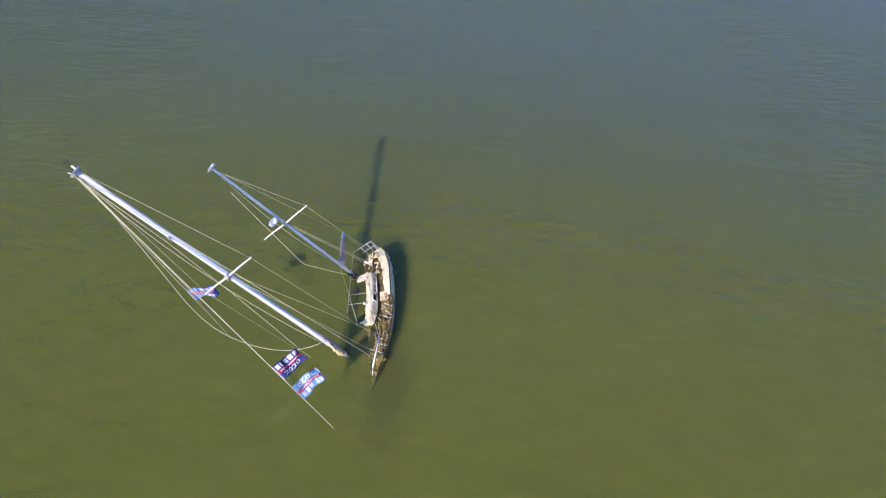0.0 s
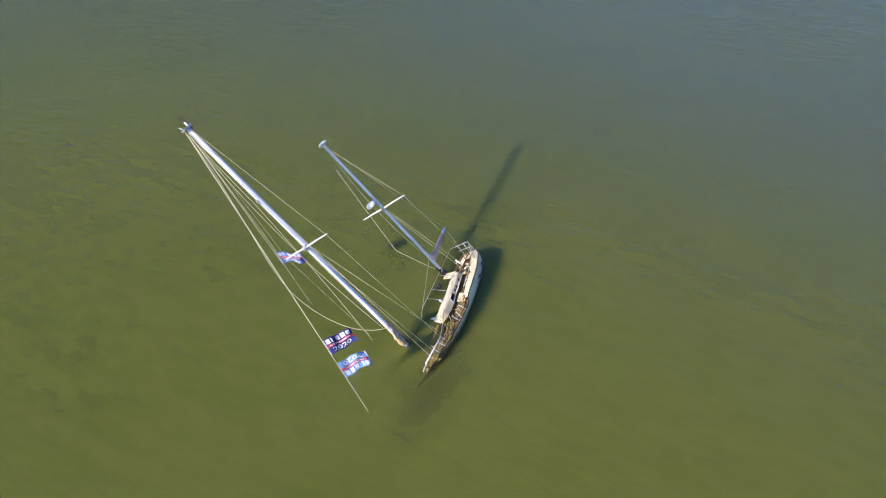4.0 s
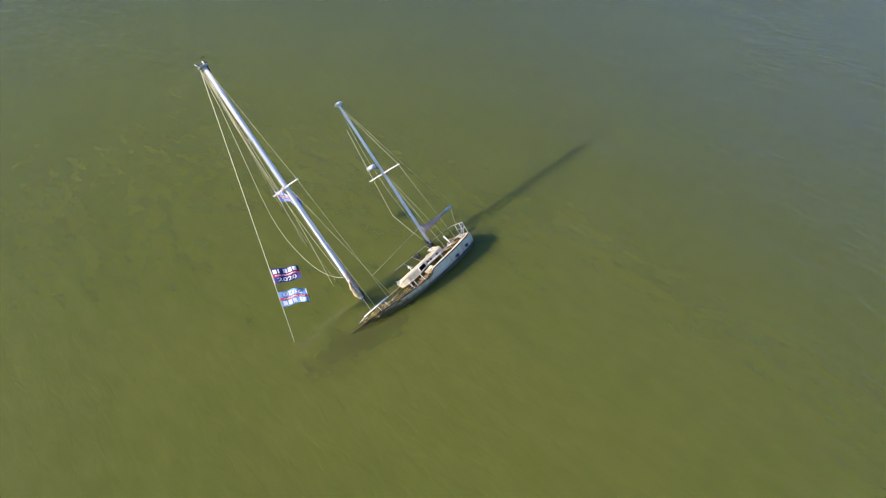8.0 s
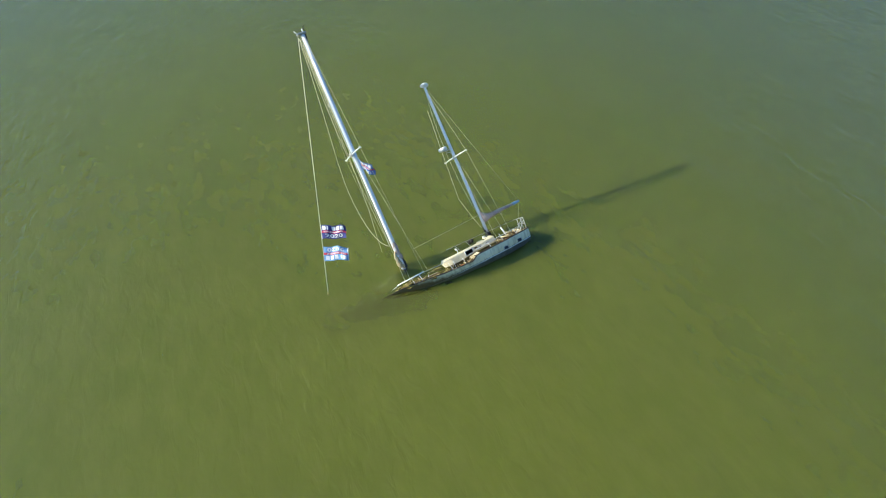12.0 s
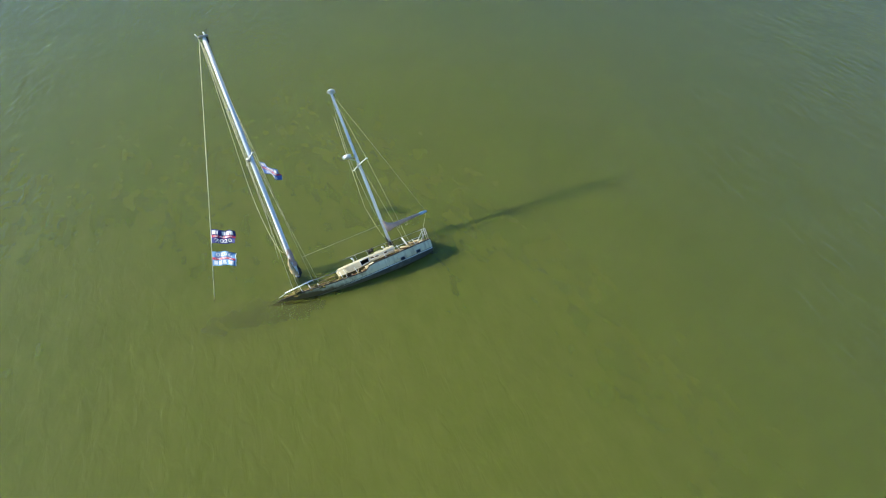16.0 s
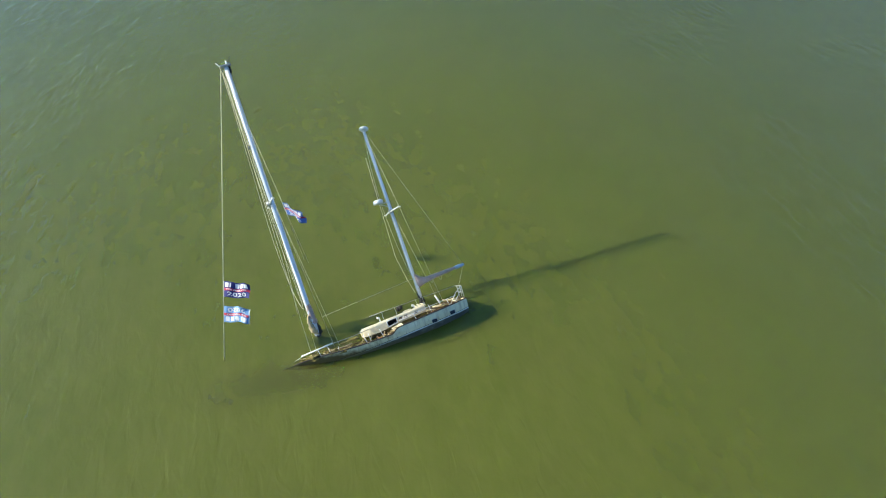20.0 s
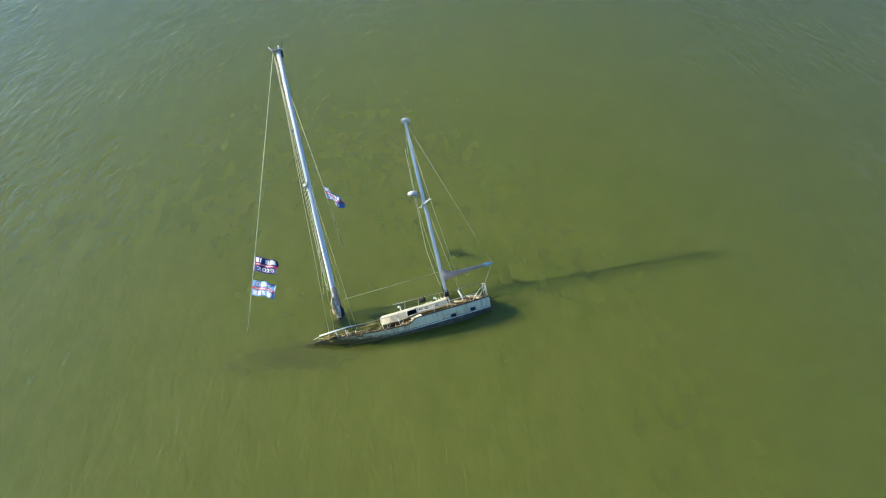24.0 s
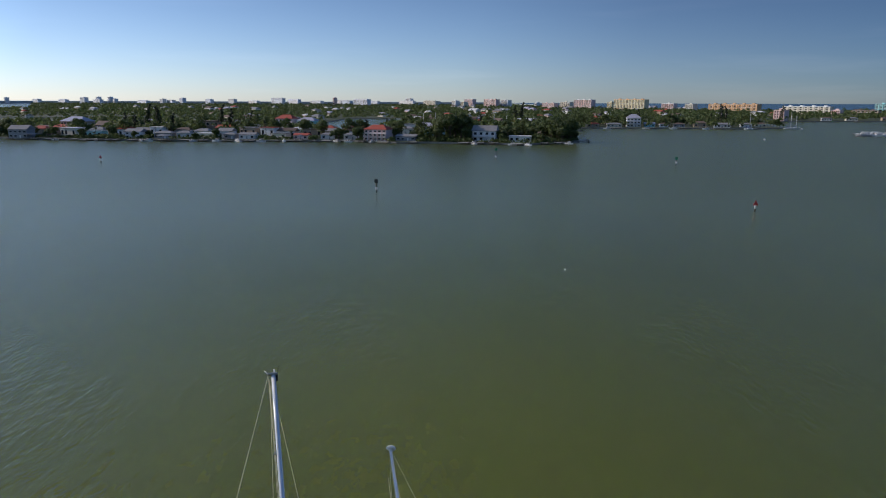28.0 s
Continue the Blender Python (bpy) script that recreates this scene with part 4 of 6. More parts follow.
def lumpy(pts, radii, seed, seg=14, rough=0.28):
    """A wrinkled bundle along points."""
    s = Shape()
    rr = random.Random(seed)
    rings = []
    pts = [Vector(p) for p in pts]
    fine = []
    for i in range(len(pts) - 1):
        for k in range(4):
            f = k / 4
            fine.append((pts[i].lerp(pts[i + 1], f), radii[i] + (radii[i + 1] - radii[i]) * f))
    fine.append((pts[-1], radii[-1]))
    d = (pts[-1] - pts[0]).normalized()
    a = d.cross(Vector((1, 0, 0.2))).normalized()
    b = d.cross(a)
    for p, r in fine:
        rings.append([p + (a * math.cos(t) + b * math.sin(t)) * r * (1 + rr.uniform(-rough, rough)) for t in [2 * math.pi * k / seg for k in range(seg)]])
    return s.loft(rings, cap=True, smooth=True)


part("sail_cover", lumpy([(0.03, 6.68, 1.75), (0.04, 6.66, 1.4), (0.04, 6.64, 1.0), (0.05, 6.60, 0.55)], [0.14, 0.175, 0.18, 0.17], 3), M_COVER, main,
     "mauve-grey sail bundled at the foot")
part("rotten_sail", lumpy([(-0.06, 6.86, 1.15), (-0.06, 6.92, 0.85), (-0.03, 6.90, 0.50), (0.0, 6.80, 0.18), (0.05, 6.66, -0.05), (0.1, 6.5, -0.25)], [0.04, 0.10, 0.15, 0.16, 0.15, 0.12], 4, rough=0.34),
     M_TAN, main, "rotting tan canvas at the waterline")
part("dark_growth", lumpy([(0.14, 6.50, 0.60), (0.15, 6.48, 0.3), (0.12, 6.55, 0.0), (0.08, 6.66, -0.3), (0.06, 6.69, -0.8)], [0.05, 0.13, 0.18, 0.21, 0.22], 8, rough=0.3), M_DARK, main, "black fouled bundle at the foot")
# mizzen gear
s = Shape()
s.tube([(0.02, 0.0, 10.70), (0.02, 0.0, 10.78)], [0.10, 0.10], 10)
s.tube([(0.03, -0.02, 10.80), (0.04, -0.04, 10.86), (0.06, -0.06, 10.93)], [0.24, 0.30, 0.26], 18)
part("antenna_disc", s, M_PLASTIC, miz, "round white antenna at the masthead")
s = Shape()
s.tube([(0, 0.62, 6.16), (0, 0.62, 6.20), (0, 0.62, 6.36), (0, 0.62, 6.42)], [0.26, 0.31, 0.31, 0.22], 20)
rad = part("radome", s, M_PLASTIC, miz, "white radar dome on a bracket")
s = Shape()
s.box(-0.10, 0.10, 0.08, 0.62, 6.10, 6.15, 0.01)
s.tube([(0, 0.1, 5.85), (0, 0.55, 6.1)], 0.025, 6)
part("radar_bracket", s, M_STEEL, rad)
line("shroud", [(-0.05, 0, 10.4), (-1.84, -0.04, 5.5), (-1.80, -0.75, -1.0)], 0.010, miz)
line("lower_shroud", [(-0.07, 0.05, 5.3), (-1.88, 0.45, -1.05)], 0.010, miz)
line("lower_shroud", [(-0.07, -0.05, 5.3), (-1.0, -0.65, -0.3)], 0.010, miz)
line("slack_shroud", [(0.33, 0.35, 9.19), (0.85, 0.36, 6.0), (1.38, 0.34, 2.75), (0.6, 0.30, 1.2), (0.14, 0.2, 0.25)], 0.014, miz, M_ROPE, "parted shroud hanging slack")
line("halyard", catenary((0.02, 0.1, 10.3), (0.02, 0.12, 1.3), 0.35, 14, Vector((0.3, 0.9, 0))), 0.012, miz, M_ROPE)
line("halyard", [(0.0, 0.12, 10.3), (0.0, 0.13, 1.6)], 0.011, miz, M_ROPE)
line("topping_lift", [(0.02, -0.1, 10.5), (0.12, -3.34, 0.97)], 0.009, miz)
line("stern_line", [(0.12, -3.3, 0.86), (-0.4, -2.46, -0.18)], 0.010, miz)
s = Shape()
s.tube([(0, -0.12, 0.90), (0.06, -1.7, 0.91), (0.12, -3.34, 0.92)], 0.055, 10)
boom = part("mizzen_boom", s, M_SPAR, boat, "silver mizzen boom")
s = Shape()
cover_rings = []
rr = random.Random(9)
for y, top, bot, w in ((-0.02, 1.60, 0.52, 0.08), (-0.15, 1.36, 0.50, 0.11), (-0.4, 1.12, 0.56, 0.13), (-0.7, 1.05, 0.66, 0.13), (-1.1, 1.05, 0.74, 0.12), (-1.7, 1.09, 0.82, 0.11),
                       (-2.3, 1.12, 0.88, 0.12), (-2.75, 1.13, 0.96, 0.10)):
    c, h = (top + bot) / 2 + 0.045 * y, (top - bot) / 2
    w *= 1.2
    cover_rings.append([Vector((0.04 * -y + math.cos(t) * w * 1.25 * (1 + rr.uniform(-0.2, 0.2)), y, c + math.sin(t) * h * (1 + rr.uniform(-0.08, 0.08))))
                        for t in [2 * math.pi * k / 14 for k in range(14)]])
s.loft(cover_rings, cap=True, smooth=True)
part("sail_cover", s, M_COVER, boom, "faded mauve sail cover")
s = Shape()
s.tube([(0.105, -2.7, 0.92), (0.12, -3.0, 0.93), (0.13, -3.40, 0.94)], [0.10, 0.12, 0.07], 8)
part("boom_end", s, M_PALEBLUE, boom, "pale blue cloth at the boom end")
for y in (-0.9, -1.5):
    line("reef_line", catenary((0.05, y, 0.85), (0.06, y - 0.25, 0.85), 0.35, 8), 0.012, boom, M_ROPE)
for k, (wx, wy) in enumerate(((12.03, 4.64), (11.48, 3.92), (12.64, 4.58), (11.56, 5.24))):
    s = Shape()
    s.tube([BOAT_INV @ Vector((wx, wy, -0.4)), BOAT_INV @ Vector((wx + 0.03, wy + 0.02, 0.05 + 0.03 * k))], 0.022, 6)
    part("stanchion_tip", s, M_DARK, boat, "dark stanchion tip breaking the surface")
part("foot_growth", lumpy([(0.1, 0.05, 0.25), (0.05, 0.0, -0.1), (-0.1, 0.05, -0.45)], [0.09, 0.14, 0.16], 12, rough=0.45), M_DARK, miz)

# ---- flags ----
FLY, HOIST = 1.50, 0.90


def flag_surface(a, b, fly, droop, phase, amp):
    """A point function over u (0 hoist to 1 fly) and v (0 foot to 1 head), in the world."""
    a, b, fly = Vector(a), Vector(b), Vector(fly)
    across = fly.cross(a - b).normalized()
    along = (a - b).normalized()

    def at(u, v, lift=0.0):
        p = b.lerp(a, v) + fly * u + Vector((0, 0, -droop * u * u))
        wave = amp * max(u, 0.0) ** 0.7 * (math.sin(7.5 * u + phase + 0.9 * v) + 0.55 * math.sin(13 * u - 4 * v + phase * 2)) + 0.05 * math.sin(9 * v + 5 * u + phase) * u
        sag = 0.055 * math.sin(8.5 * u + phase * 1.7) * u ** 0.6 - 0.10 * (v - 0.5) * u * u if u > 0 else 0.0
        return p + across * (wave + lift) + along * sag
    return at


def grid_patch(at, u0, u1, v0, v1, nu, nv, lift=0.0):
    s = Shape()
    s.add([at(u0 + (u1 - u0) * i / nu, v0 + (v1 - v0) * j / nv, lift) for j in range(nv + 1) for i in range(nu + 1)],
          [(j * (nu + 1) + i, j * (nu + 1) + i + 1, (j + 1) * (nu + 1) + i + 1, (j + 1) * (nu + 1) + i) for j in range(nv) for i in range(nu)], True)
    return s


def text_shape(body):
    """Triangles of a word in the built-in font, scaled to a unit box."""
    cu = bpy.data.curves.new("word", 'FONT')
    cu.body = body
    cu.resolution_u = 2
    cu.offset = 0.02
    ob = new("word", cu)
    bpy.context.view_layer.update()
    me = ob.to_mesh()
    me.calc_loop_triangles()
    vs = [v.co.copy() for v in me.vertices]
    fs = [tuple(t.vertices) for t in me.loop_triangles]
    ob.to_mesh_clear()
    bpy.data.objects.remove(ob)
    bpy.data.curves.remove(cu)
    x0, x1 = min(v.x for v in vs), max(v.x for v in vs)
    y0, y1 = min(v.y for v in vs), max(v.y for v in vs)
    return [((v.x - x0) / (x1 - x0), (v.y - y0) / (y1 - y0)) for v in vs], fs


YEAR = text_shape("2020")
SLOGAN = text_shape("FOR PRESIDENT")


def flag(a, b, fly, droop, phase, amp, cloth, label, upside=False):
    at0 = flag_surface(a, b, fly, droop, phase, amp)

    def at(u, v, lift=0.0):
        return at0(1 - u if upside else u, 1 - v if upside else v, lift)
    f = empty("flag", Matrix.Translation(Vector(a)), label, "flag", "campaign flags")
    inv = Matrix.Translation(-Vector(a))

    def put(nm, s, mat, lab=""):
        s.v = [tuple(inv @ Vector(p)) for p in s.v]
        return part(nm, s, mat, f, lab)
    put("cloth", grid_patch(at, 0, 1, 0, 1, 28, 12), cloth)
    for lift in (0.004, -0.004):
        put("red_band", grid_patch(at, 0.0, 1.0, 0.42, 0.58, 28, 3, lift), M_RED)
        for k in range(5):
            u0 = 0.07 + k * 0.178
            put("lettering_bar", grid_patch(at, u0, u0 + (0.135 if k != 1 else 0.05), 0.64, 0.92, 4, 4, lift), M_WHITE, "white lettering as plain bars")
        for nm, (pts, tris), u0, u1, v0, v1, lab in (("slogan", SLOGAN, 0.12, 0.88, 0.455, 0.545, "white words FOR PRESIDENT"), ("year_2020", YEAR, 0.16, 0.84, 0.08, 0.35, "white numerals 2020")):
            s = Shape()
            s.add([at(u0 + (u1 - u0) * x, v0 + (v1 - v0) * y, lift * 1.8) for x, y in pts], tris, True)
            put(nm, s, M_WHITE, lab)
    put("hem", grid_patch(at, -0.005, 0.03, 0, 1, 2, 12, 0.007), M_WHITE)
    return f


def on_stay(t):
    return BOAT @ Vector(FORESTAY[0]).lerp(Vector(FORESTAY[1]), t)


flag(on_stay(0.740), on_stay(0.792), (1.50, -0.62, 0.14), 0.14, 0.4, 0.13, M_NAVY, "navy campaign flag with a red band flying from the forestay")
flag(on_stay(0.822), on_stay(0.875), (1.46, -0.66, 0.22), 0.10, 1.7, 0.13, M_SKYBLUE, "sky-blue campaign flag hung upside down on the forestay", True)
def on_halyard(t):
    return BOAT @ Vector(FLAG_LINE[0]).lerp(Vector(FLAG_LINE[1]), t)


flag(on_halyard(0.655), on_halyard(0.722), (1.12, -0.92, -0.15), 0.25, 2.6, 0.14, M_MIDBLUE, "small blue campaign flag flying below the spreader")


# ---- the far shore ----
def slab(name, outline, top, label, material=M_LAND, wall=M_SEAWALL):
    """A block of land with a sea wall round it."""
    s = Shape()
    n = len(outline)
    s.add([(x, y, top) for x, y in outline], [tuple(range(n))])
    ob = tagged(part(name, s, material), label, "land", kind="structure")
    w = Shape()
    w.add([(x, y, z) for z in (-1.0, top - 0.004) for x, y in outline], [(i, (i + 1) % n, n + (i + 1) % n, n + i) for i in range(n)])
    part("seawall" if wall is M_SEAWALL else "wooded_edge", w, wall, ob, "stained concrete sea wall" if wall is M_SEAWALL else "edge of the distant woods with haze in its colour")
    return ob


LAND_TOP = 0.95
# woods colour lifted to pale blue-grey: distance haze is painted into it
M_HAZELAND = surface("haze_paled_distant_woods", (0.40, 0.44, 0.45), (0.48, 0.51, 0.52), (0.56, 0.57, 0.57), 0.9, scale=0.01, grain=0.06, stain_scale=0.02, relief=0.0)
FRONT = [(-760, 575), (-325, 524), (-250, 504), (-174, 500), (-103, 497), (-55, 499), (-20, 480), (3, 481), (33, 475), (71, 464), (100, 485), (111, 493),
         (118, 530), (112, 640), (-320, 648), (-760, 690)]
BACK_LEFT = [(-520, 690), (-322, 672), (-145, 668), (-140, 1128), (-322, 1128)]
BACK_RIGHT = [(-48, 692), (150, 690), (158, 745), (148, 764), (148, 1128), (-60, 1128)]
FAR = [(148, 766), (258, 769), (329, 759), (393, 780), (402, 900), (430, 1010), (528, 1051), (678, 1066), (1700, 1120), (1700, 1800), (1000, 1960),
       (720, 2420), (560, 3300), (420, 4700), (-2600, 4700), (-2300, 4100), (-1160, 2050), (-1100, 1130), (148, 1130)]
slab("ground_front", FRONT, LAND_TOP, "built-up green peninsula behind a sea wall")
slab("ground_back_left", BACK_LEFT, LAND_TOP, "wooded residential land behind a canal")
slab("ground_back_right", BACK_RIGHT, LAND_TOP, "wooded residential land by an inner basin")
slab("ground_far", FAR, LAND_TOP, "wooded far shore reaching to the skyline")
slab("ground_left", [(-2200, 1130), (-1250, 1130), (-1000, 760), (-540, 700), (-530, 1100), (-1104, 1134), (-1164, 2056), (-1500, 2150)], LAND_TOP,
     "wooded land at the edge of the bay")
slab("ground_skyline", [(-5400, 4500), (-2700, 4500), (-2604, 4704), (410, 4704), (410, 4940), (-5400, 4940)], 17.0, "low wooded skyline over far water, paled by painted haze", M_HAZELAND, M_HAZELAND)


def facade_window(parent, x, z, w, h, y=-0.03):
    s = Shape()
    s.box(x - w / 2, x + w / 2, y, y + 0.06, z, z + h)
    p = part("window", s, M_GLASS, parent)
    f = Shape()
    for x0, x1, z0, z1 in ((x - w / 2 - 0.1, x + w / 2 + 0.1, z + h, z + h + 0.12), (x - w / 2 - 0.1, x + w / 2 + 0.1, z - 0.12, z)):
        f.box(x0, x1, y - 0.05, y + 0.04, z0, z1)
    part("window_frame", f, P_WHITE, p)


def hip_roof(w, d, z, h, over=0.5, gable=False):
    s = Shape()
    x0, x1, y0, y1 = -w / 2 - over, w / 2 + over, -over, d + over
    run = min(w, d) * 0.5 * (0.02 if gable else 0.9)
    if w >= d:
        a, b = (x0 + run, (y0 + y1) / 2, z + h), (x1 - run, (y0 + y1) / 2, z + h)
        v = [(x0, y0, z), (x1, y0, z), (x1, y1, z), (x0, y1, z), a, b]
        f = [(0, 1, 5, 4), (1, 2, 5), (2, 3, 4, 5), (3, 0, 4)]
    else:
        a, b = (0, y0 + run, z + h), (0, y1 - run, z + h)
        v = [(x0, y0, z), (x1, y0, z), (x1, y1, z), (x0, y1, z), a, b]
        f = [(0, 1, 4), (1, 2, 5, 4), (2, 3, 5), (3, 0, 4, 5)]
    s.add(v, f)
    s.add([(x, y, q) for q in (z - 0.22, z) for x, y in ((x0, y0), (x1, y0), (x1, y1), (x0, y1))],
          [(0, 1, 5, 4), (1, 2, 6, 5), (2, 3, 7, 6), (3, 0, 4, 7), (3, 2, 1, 0)])
    return s


def house(x, y, w, h, wall, roof, storeys, label, kind="hip", d=None, yaw=0.0, porch=False):
    """A dwelling: front wall at y, with w its width and h the ridge height over the ground."""
    d = d or min(14.0, max(7.0, w * 0.65))
    yaw = yaw - 6 - (x * 7 + y * 3) % 16
    ob = empty("house", Matrix.Translation((x, y, LAND_TOP)) @ pose(0, 0, 0, 0, 0, yaw), label, "house", "shore houses")
    hw = h * (0.70 if kind == "hip" else 0.66 if kind == "gable" else 0.93)
    s = Shape()
    s.box(-w / 2, w / 2, 0, d, -0.1, hw)
    part("wall", s, wall, ob)
    if kind == "flat":
        s = Shape()
        s.box(-w / 2 - 0.5, w / 2 + 0.5, -0.6, d + 0.5, hw, hw + 0.35)
        part("roof", s, roof, ob)
    else:
        part("roof", hip_roof(w, d, hw + 0.22, h - hw - 0.22, 0.6, kind == "gable"), roof, ob)
    fh = hw / storeys
    bays = max(2, int(w / 3.4))
    for k in range(storeys):
        for i in range(bays):
            bx = -w / 2 + (i + 0.5) * w / bays
            if k == 0 and i == bays // 2:
                s = Shape()
                s.box(bx - 0.5, bx + 0.5, -0.04, 0.03, 0, min(2.1, fh * 0.8))
                part("door", s, P_GREY if wall is not P_GREY else P_WHITE, ob)
            else:
                facade_window(ob, bx, k * fh + fh * 0.3, min(1.9, w / bays * 0.55), fh * 0.45)
        for i in range(2):
            cy = (i + 0.5) * d / 2
            g = Shape()
            g.box(-w / 2 - 0.05, -w / 2 + 0.03, cy - 0.7, cy + 0.7, k * fh + fh * 0.3, k * fh + fh * 0.72)
            part("window", g, M_GLASS, ob)
    if porch and storeys > 1:
        for k in range(1, storeys):
            s = Shape()
            s.box(-w / 2, w / 2, -2.0, 0, k * fh - 0.15, k * fh)
            b = part("balcony", s, P_WHITE, ob)
            r = Shape()
            r.box(-w / 2, w / 2, -2.0, -1.92, k * fh + 0.9, k * fh + 1.0)
            for i in range(int(w / 1.2) + 1):
                px = -w / 2 + 0.05 + i * (w - 0.1) / int(w / 1.2)
                r.box(px - 0.04, px + 0.04, -1.99, -1.93, k * fh, k * fh + 0.9)
            part("balcony_rail", r, P_WHITE, b)
        for i in range(bays + 1):
            px = -w / 2 + 0.15 + i * (w - 0.3) / bays
            s = Shape()
            s.box(px - 0.13, px + 0.13, -1.95, -1.7, 0, (storeys - 1) * fh - 0.15)
            part("post", s, P_WHITE, ob)
    return ob


house(-304, 512, 14.7, 9.5, P_GREY, R_GREY, 2, "grey two-storey house with a grey gabled roof", "gable")
house(-288, 530, 9, 5.5, P_TAN, R_BROWN, 1, "small tan bungalow among palms")
house(-306, 596, 24, 14.0, P_TAN, R_LAV, 3, "large tan house with a pale metal roof", "hip", 14)
house(-270, 575, 12.4, 11.0, P_BLUE, R_BROWN, 2, "deep blue two-storey house with a brown roof", "gable")
house(-256, 528, 14.5, 4.6, P_TEAL, R_TEAL, 1, "low teal-roofed boat shed by the water", "flat")
house(-221, 518, 13.4, 7.0, P_WHITE, R_GREY, 2, "white house with a grey roof above the sea wall", "gable")
house(-196, 512, 14.1, 5.6, P_GREY, R_GREY, 1, "long grey bungalow with a shingle roof")
house(-181, 513, 10.5, 5.8, P_WHITE, R_GREY, 1, "white bungalow with a grey hipped roof")
house(-166, 515, 15, 4.0, P_CREAM, R_WHITE, 1, "low house with a bright white flat roof", "flat")
house(-187, 607, 23, 10.8, P_TAN, R_BROWN, 2, "tan two-storey villa with a flat parapet roof", "flat", 12)
house(-146, 510, 9.5, 4.6, P_GREY, R_GREY, 1, "small grey waterside bungalow")
house(-132, 507, 12.2, 4.9, P_WHITE, R_GREY, 1, "grey-roofed boathouse with white posts", "gable")
house(-150, 600, 19, 7.4, P_WHITE, R_GREY, 2, "white flat-roofed apartment block set back in trees", "flat")
house(-110, 512, 12.4, 4.3, P_CREAM, R_GREY, 1, "long low house behind a lawn", "flat")
house(-152, 727, 20, 13.5, P_PINK, R_RED, 3, "tall pink house with red tiled roofs")
house(-152 + 24, 718, 20, 11.0, P_TEAL, R_LAV, 2, "turquoise house with a pale hipped roof", "hip")
house(-92, 505, 11, 4.6, P_PINK, R_RED, 1, "small house with a red deck front", "gable")
house(-73, 507, 9.2, 4.9, P_WHITE, R_GREY, 1, "white bungalow at the sea wall")
house(-56, 507, 9.6, 4.8, P_WHITE, R_GREY, 1, "white bungalow with dark windows at the sea wall")
house(-36, 494, 17.5, 11.2, P_PINK, R_RED, 3, "pink three-storey house with a red tiled roof and balconies", "hip", 12, 0, True)
house(-14, 490, 14.8, 4.8, P_GREY, R_GREY, 1, "long grey house on the sea wall", "gable")
house(4, 537, 17, 11.5, P_TEAL, R_LAV, 2, "turquoise and white house behind trees", "gable")
house(42, 486, 16.7, 11.2, P_WHITE, R_GREY, 2, "white two-storey house with a big grey roof and a veranda", "gable", 11, 0, True)
house(67, 480, 15.4, 4.2, P_WHITE, R_WHITE, 1, "low white flat-roofed house behind a lawn", "flat")
house(79, 727, 32, 5.8, P_TEAL, R_TEAL, 1, "row of pale teal-roofed cottages", "gable")
house(108, 711, 18, 5.6, P_TEAL, R_TEAL, 1, "pale teal-roofed cottage behind the trees")
house(88, 525, 10.4, 5.6, P_TAN, R_BROWN, 1, "tan house among trees on the point")
house(226, 786, 15, 14.2, P_WHITE, R_LAV, 3, "white three-storey house with a pale roof", "hip", 12, 0, True)
house(204, 784, 16, 4.8, P_CREAM, R_GREY, 1, "low cream house at the water")
house(180, 784, 12, 4.8, P_TAN, R_RED, 1, "low tan boathouse with a red roof")
house(244, 786, 11, 5.4, P_TEAL, R_LAV, 1, "small pale blue cottage at the water", "gable")
house(260, 786, 9, 4.8, P_WHITE, R_BROWN, 1, "small white cottage near the water")
house(277, 786, 12, 4.8, P_GREY, R_BROWN, 1, "small grey cottage with a brown roof")
house(298, 780, 13, 7.0, P_TAN, R_BROWN, 1, "tan house with a steep brown roof")
house(322, 778, 17, 5.2, P_WHITE, R_GREY, 1, "long white house at the water", "gable")
house(352, 786, 12, 5.0, P_WHITE, R_GREY, 1, "white cottage among palms")
house(374, 800, 12, 5.0, P_CREAM, R_BROWN, 1, "cream cottage near the land's tip")
house(600, 1090, 14, 5.4, P_WHITE, R_BROWN, 1, "white cottage on the far inlet")
house(640, 1092, 16, 5.4, P_CREAM, R_GREY, 1, "cream house on the far inlet")
house(700, 1100, 15, 6.0, P_TAN, R_BROWN, 1, "tan house on the far inlet")
house(745, 1104, 18, 5.4, P_WHITE, R_GREY, 1, "long white house on the far inlet", "flat")
_r = random.Random(63)
for i in range(17):
    house(-322 + i * 16.5 + _r.uniform(-3, 3), 534 + _r.uniform(-5, 7) + (12 if i < 3 else 0), _r.uniform(10, 15), _r.uniform(6.2, 8.2), _r.choice([P_WHITE, P_CREAM, P_TAN, P_WHITE]),
          _r.choice([R_GREY, R_WHITE, R_BROWN, R_GREY, R_RED]), 1, "detached house behind the waterfront row", _r.choice(["hip", "gable", "flat"]))
_r = random.Random(21)
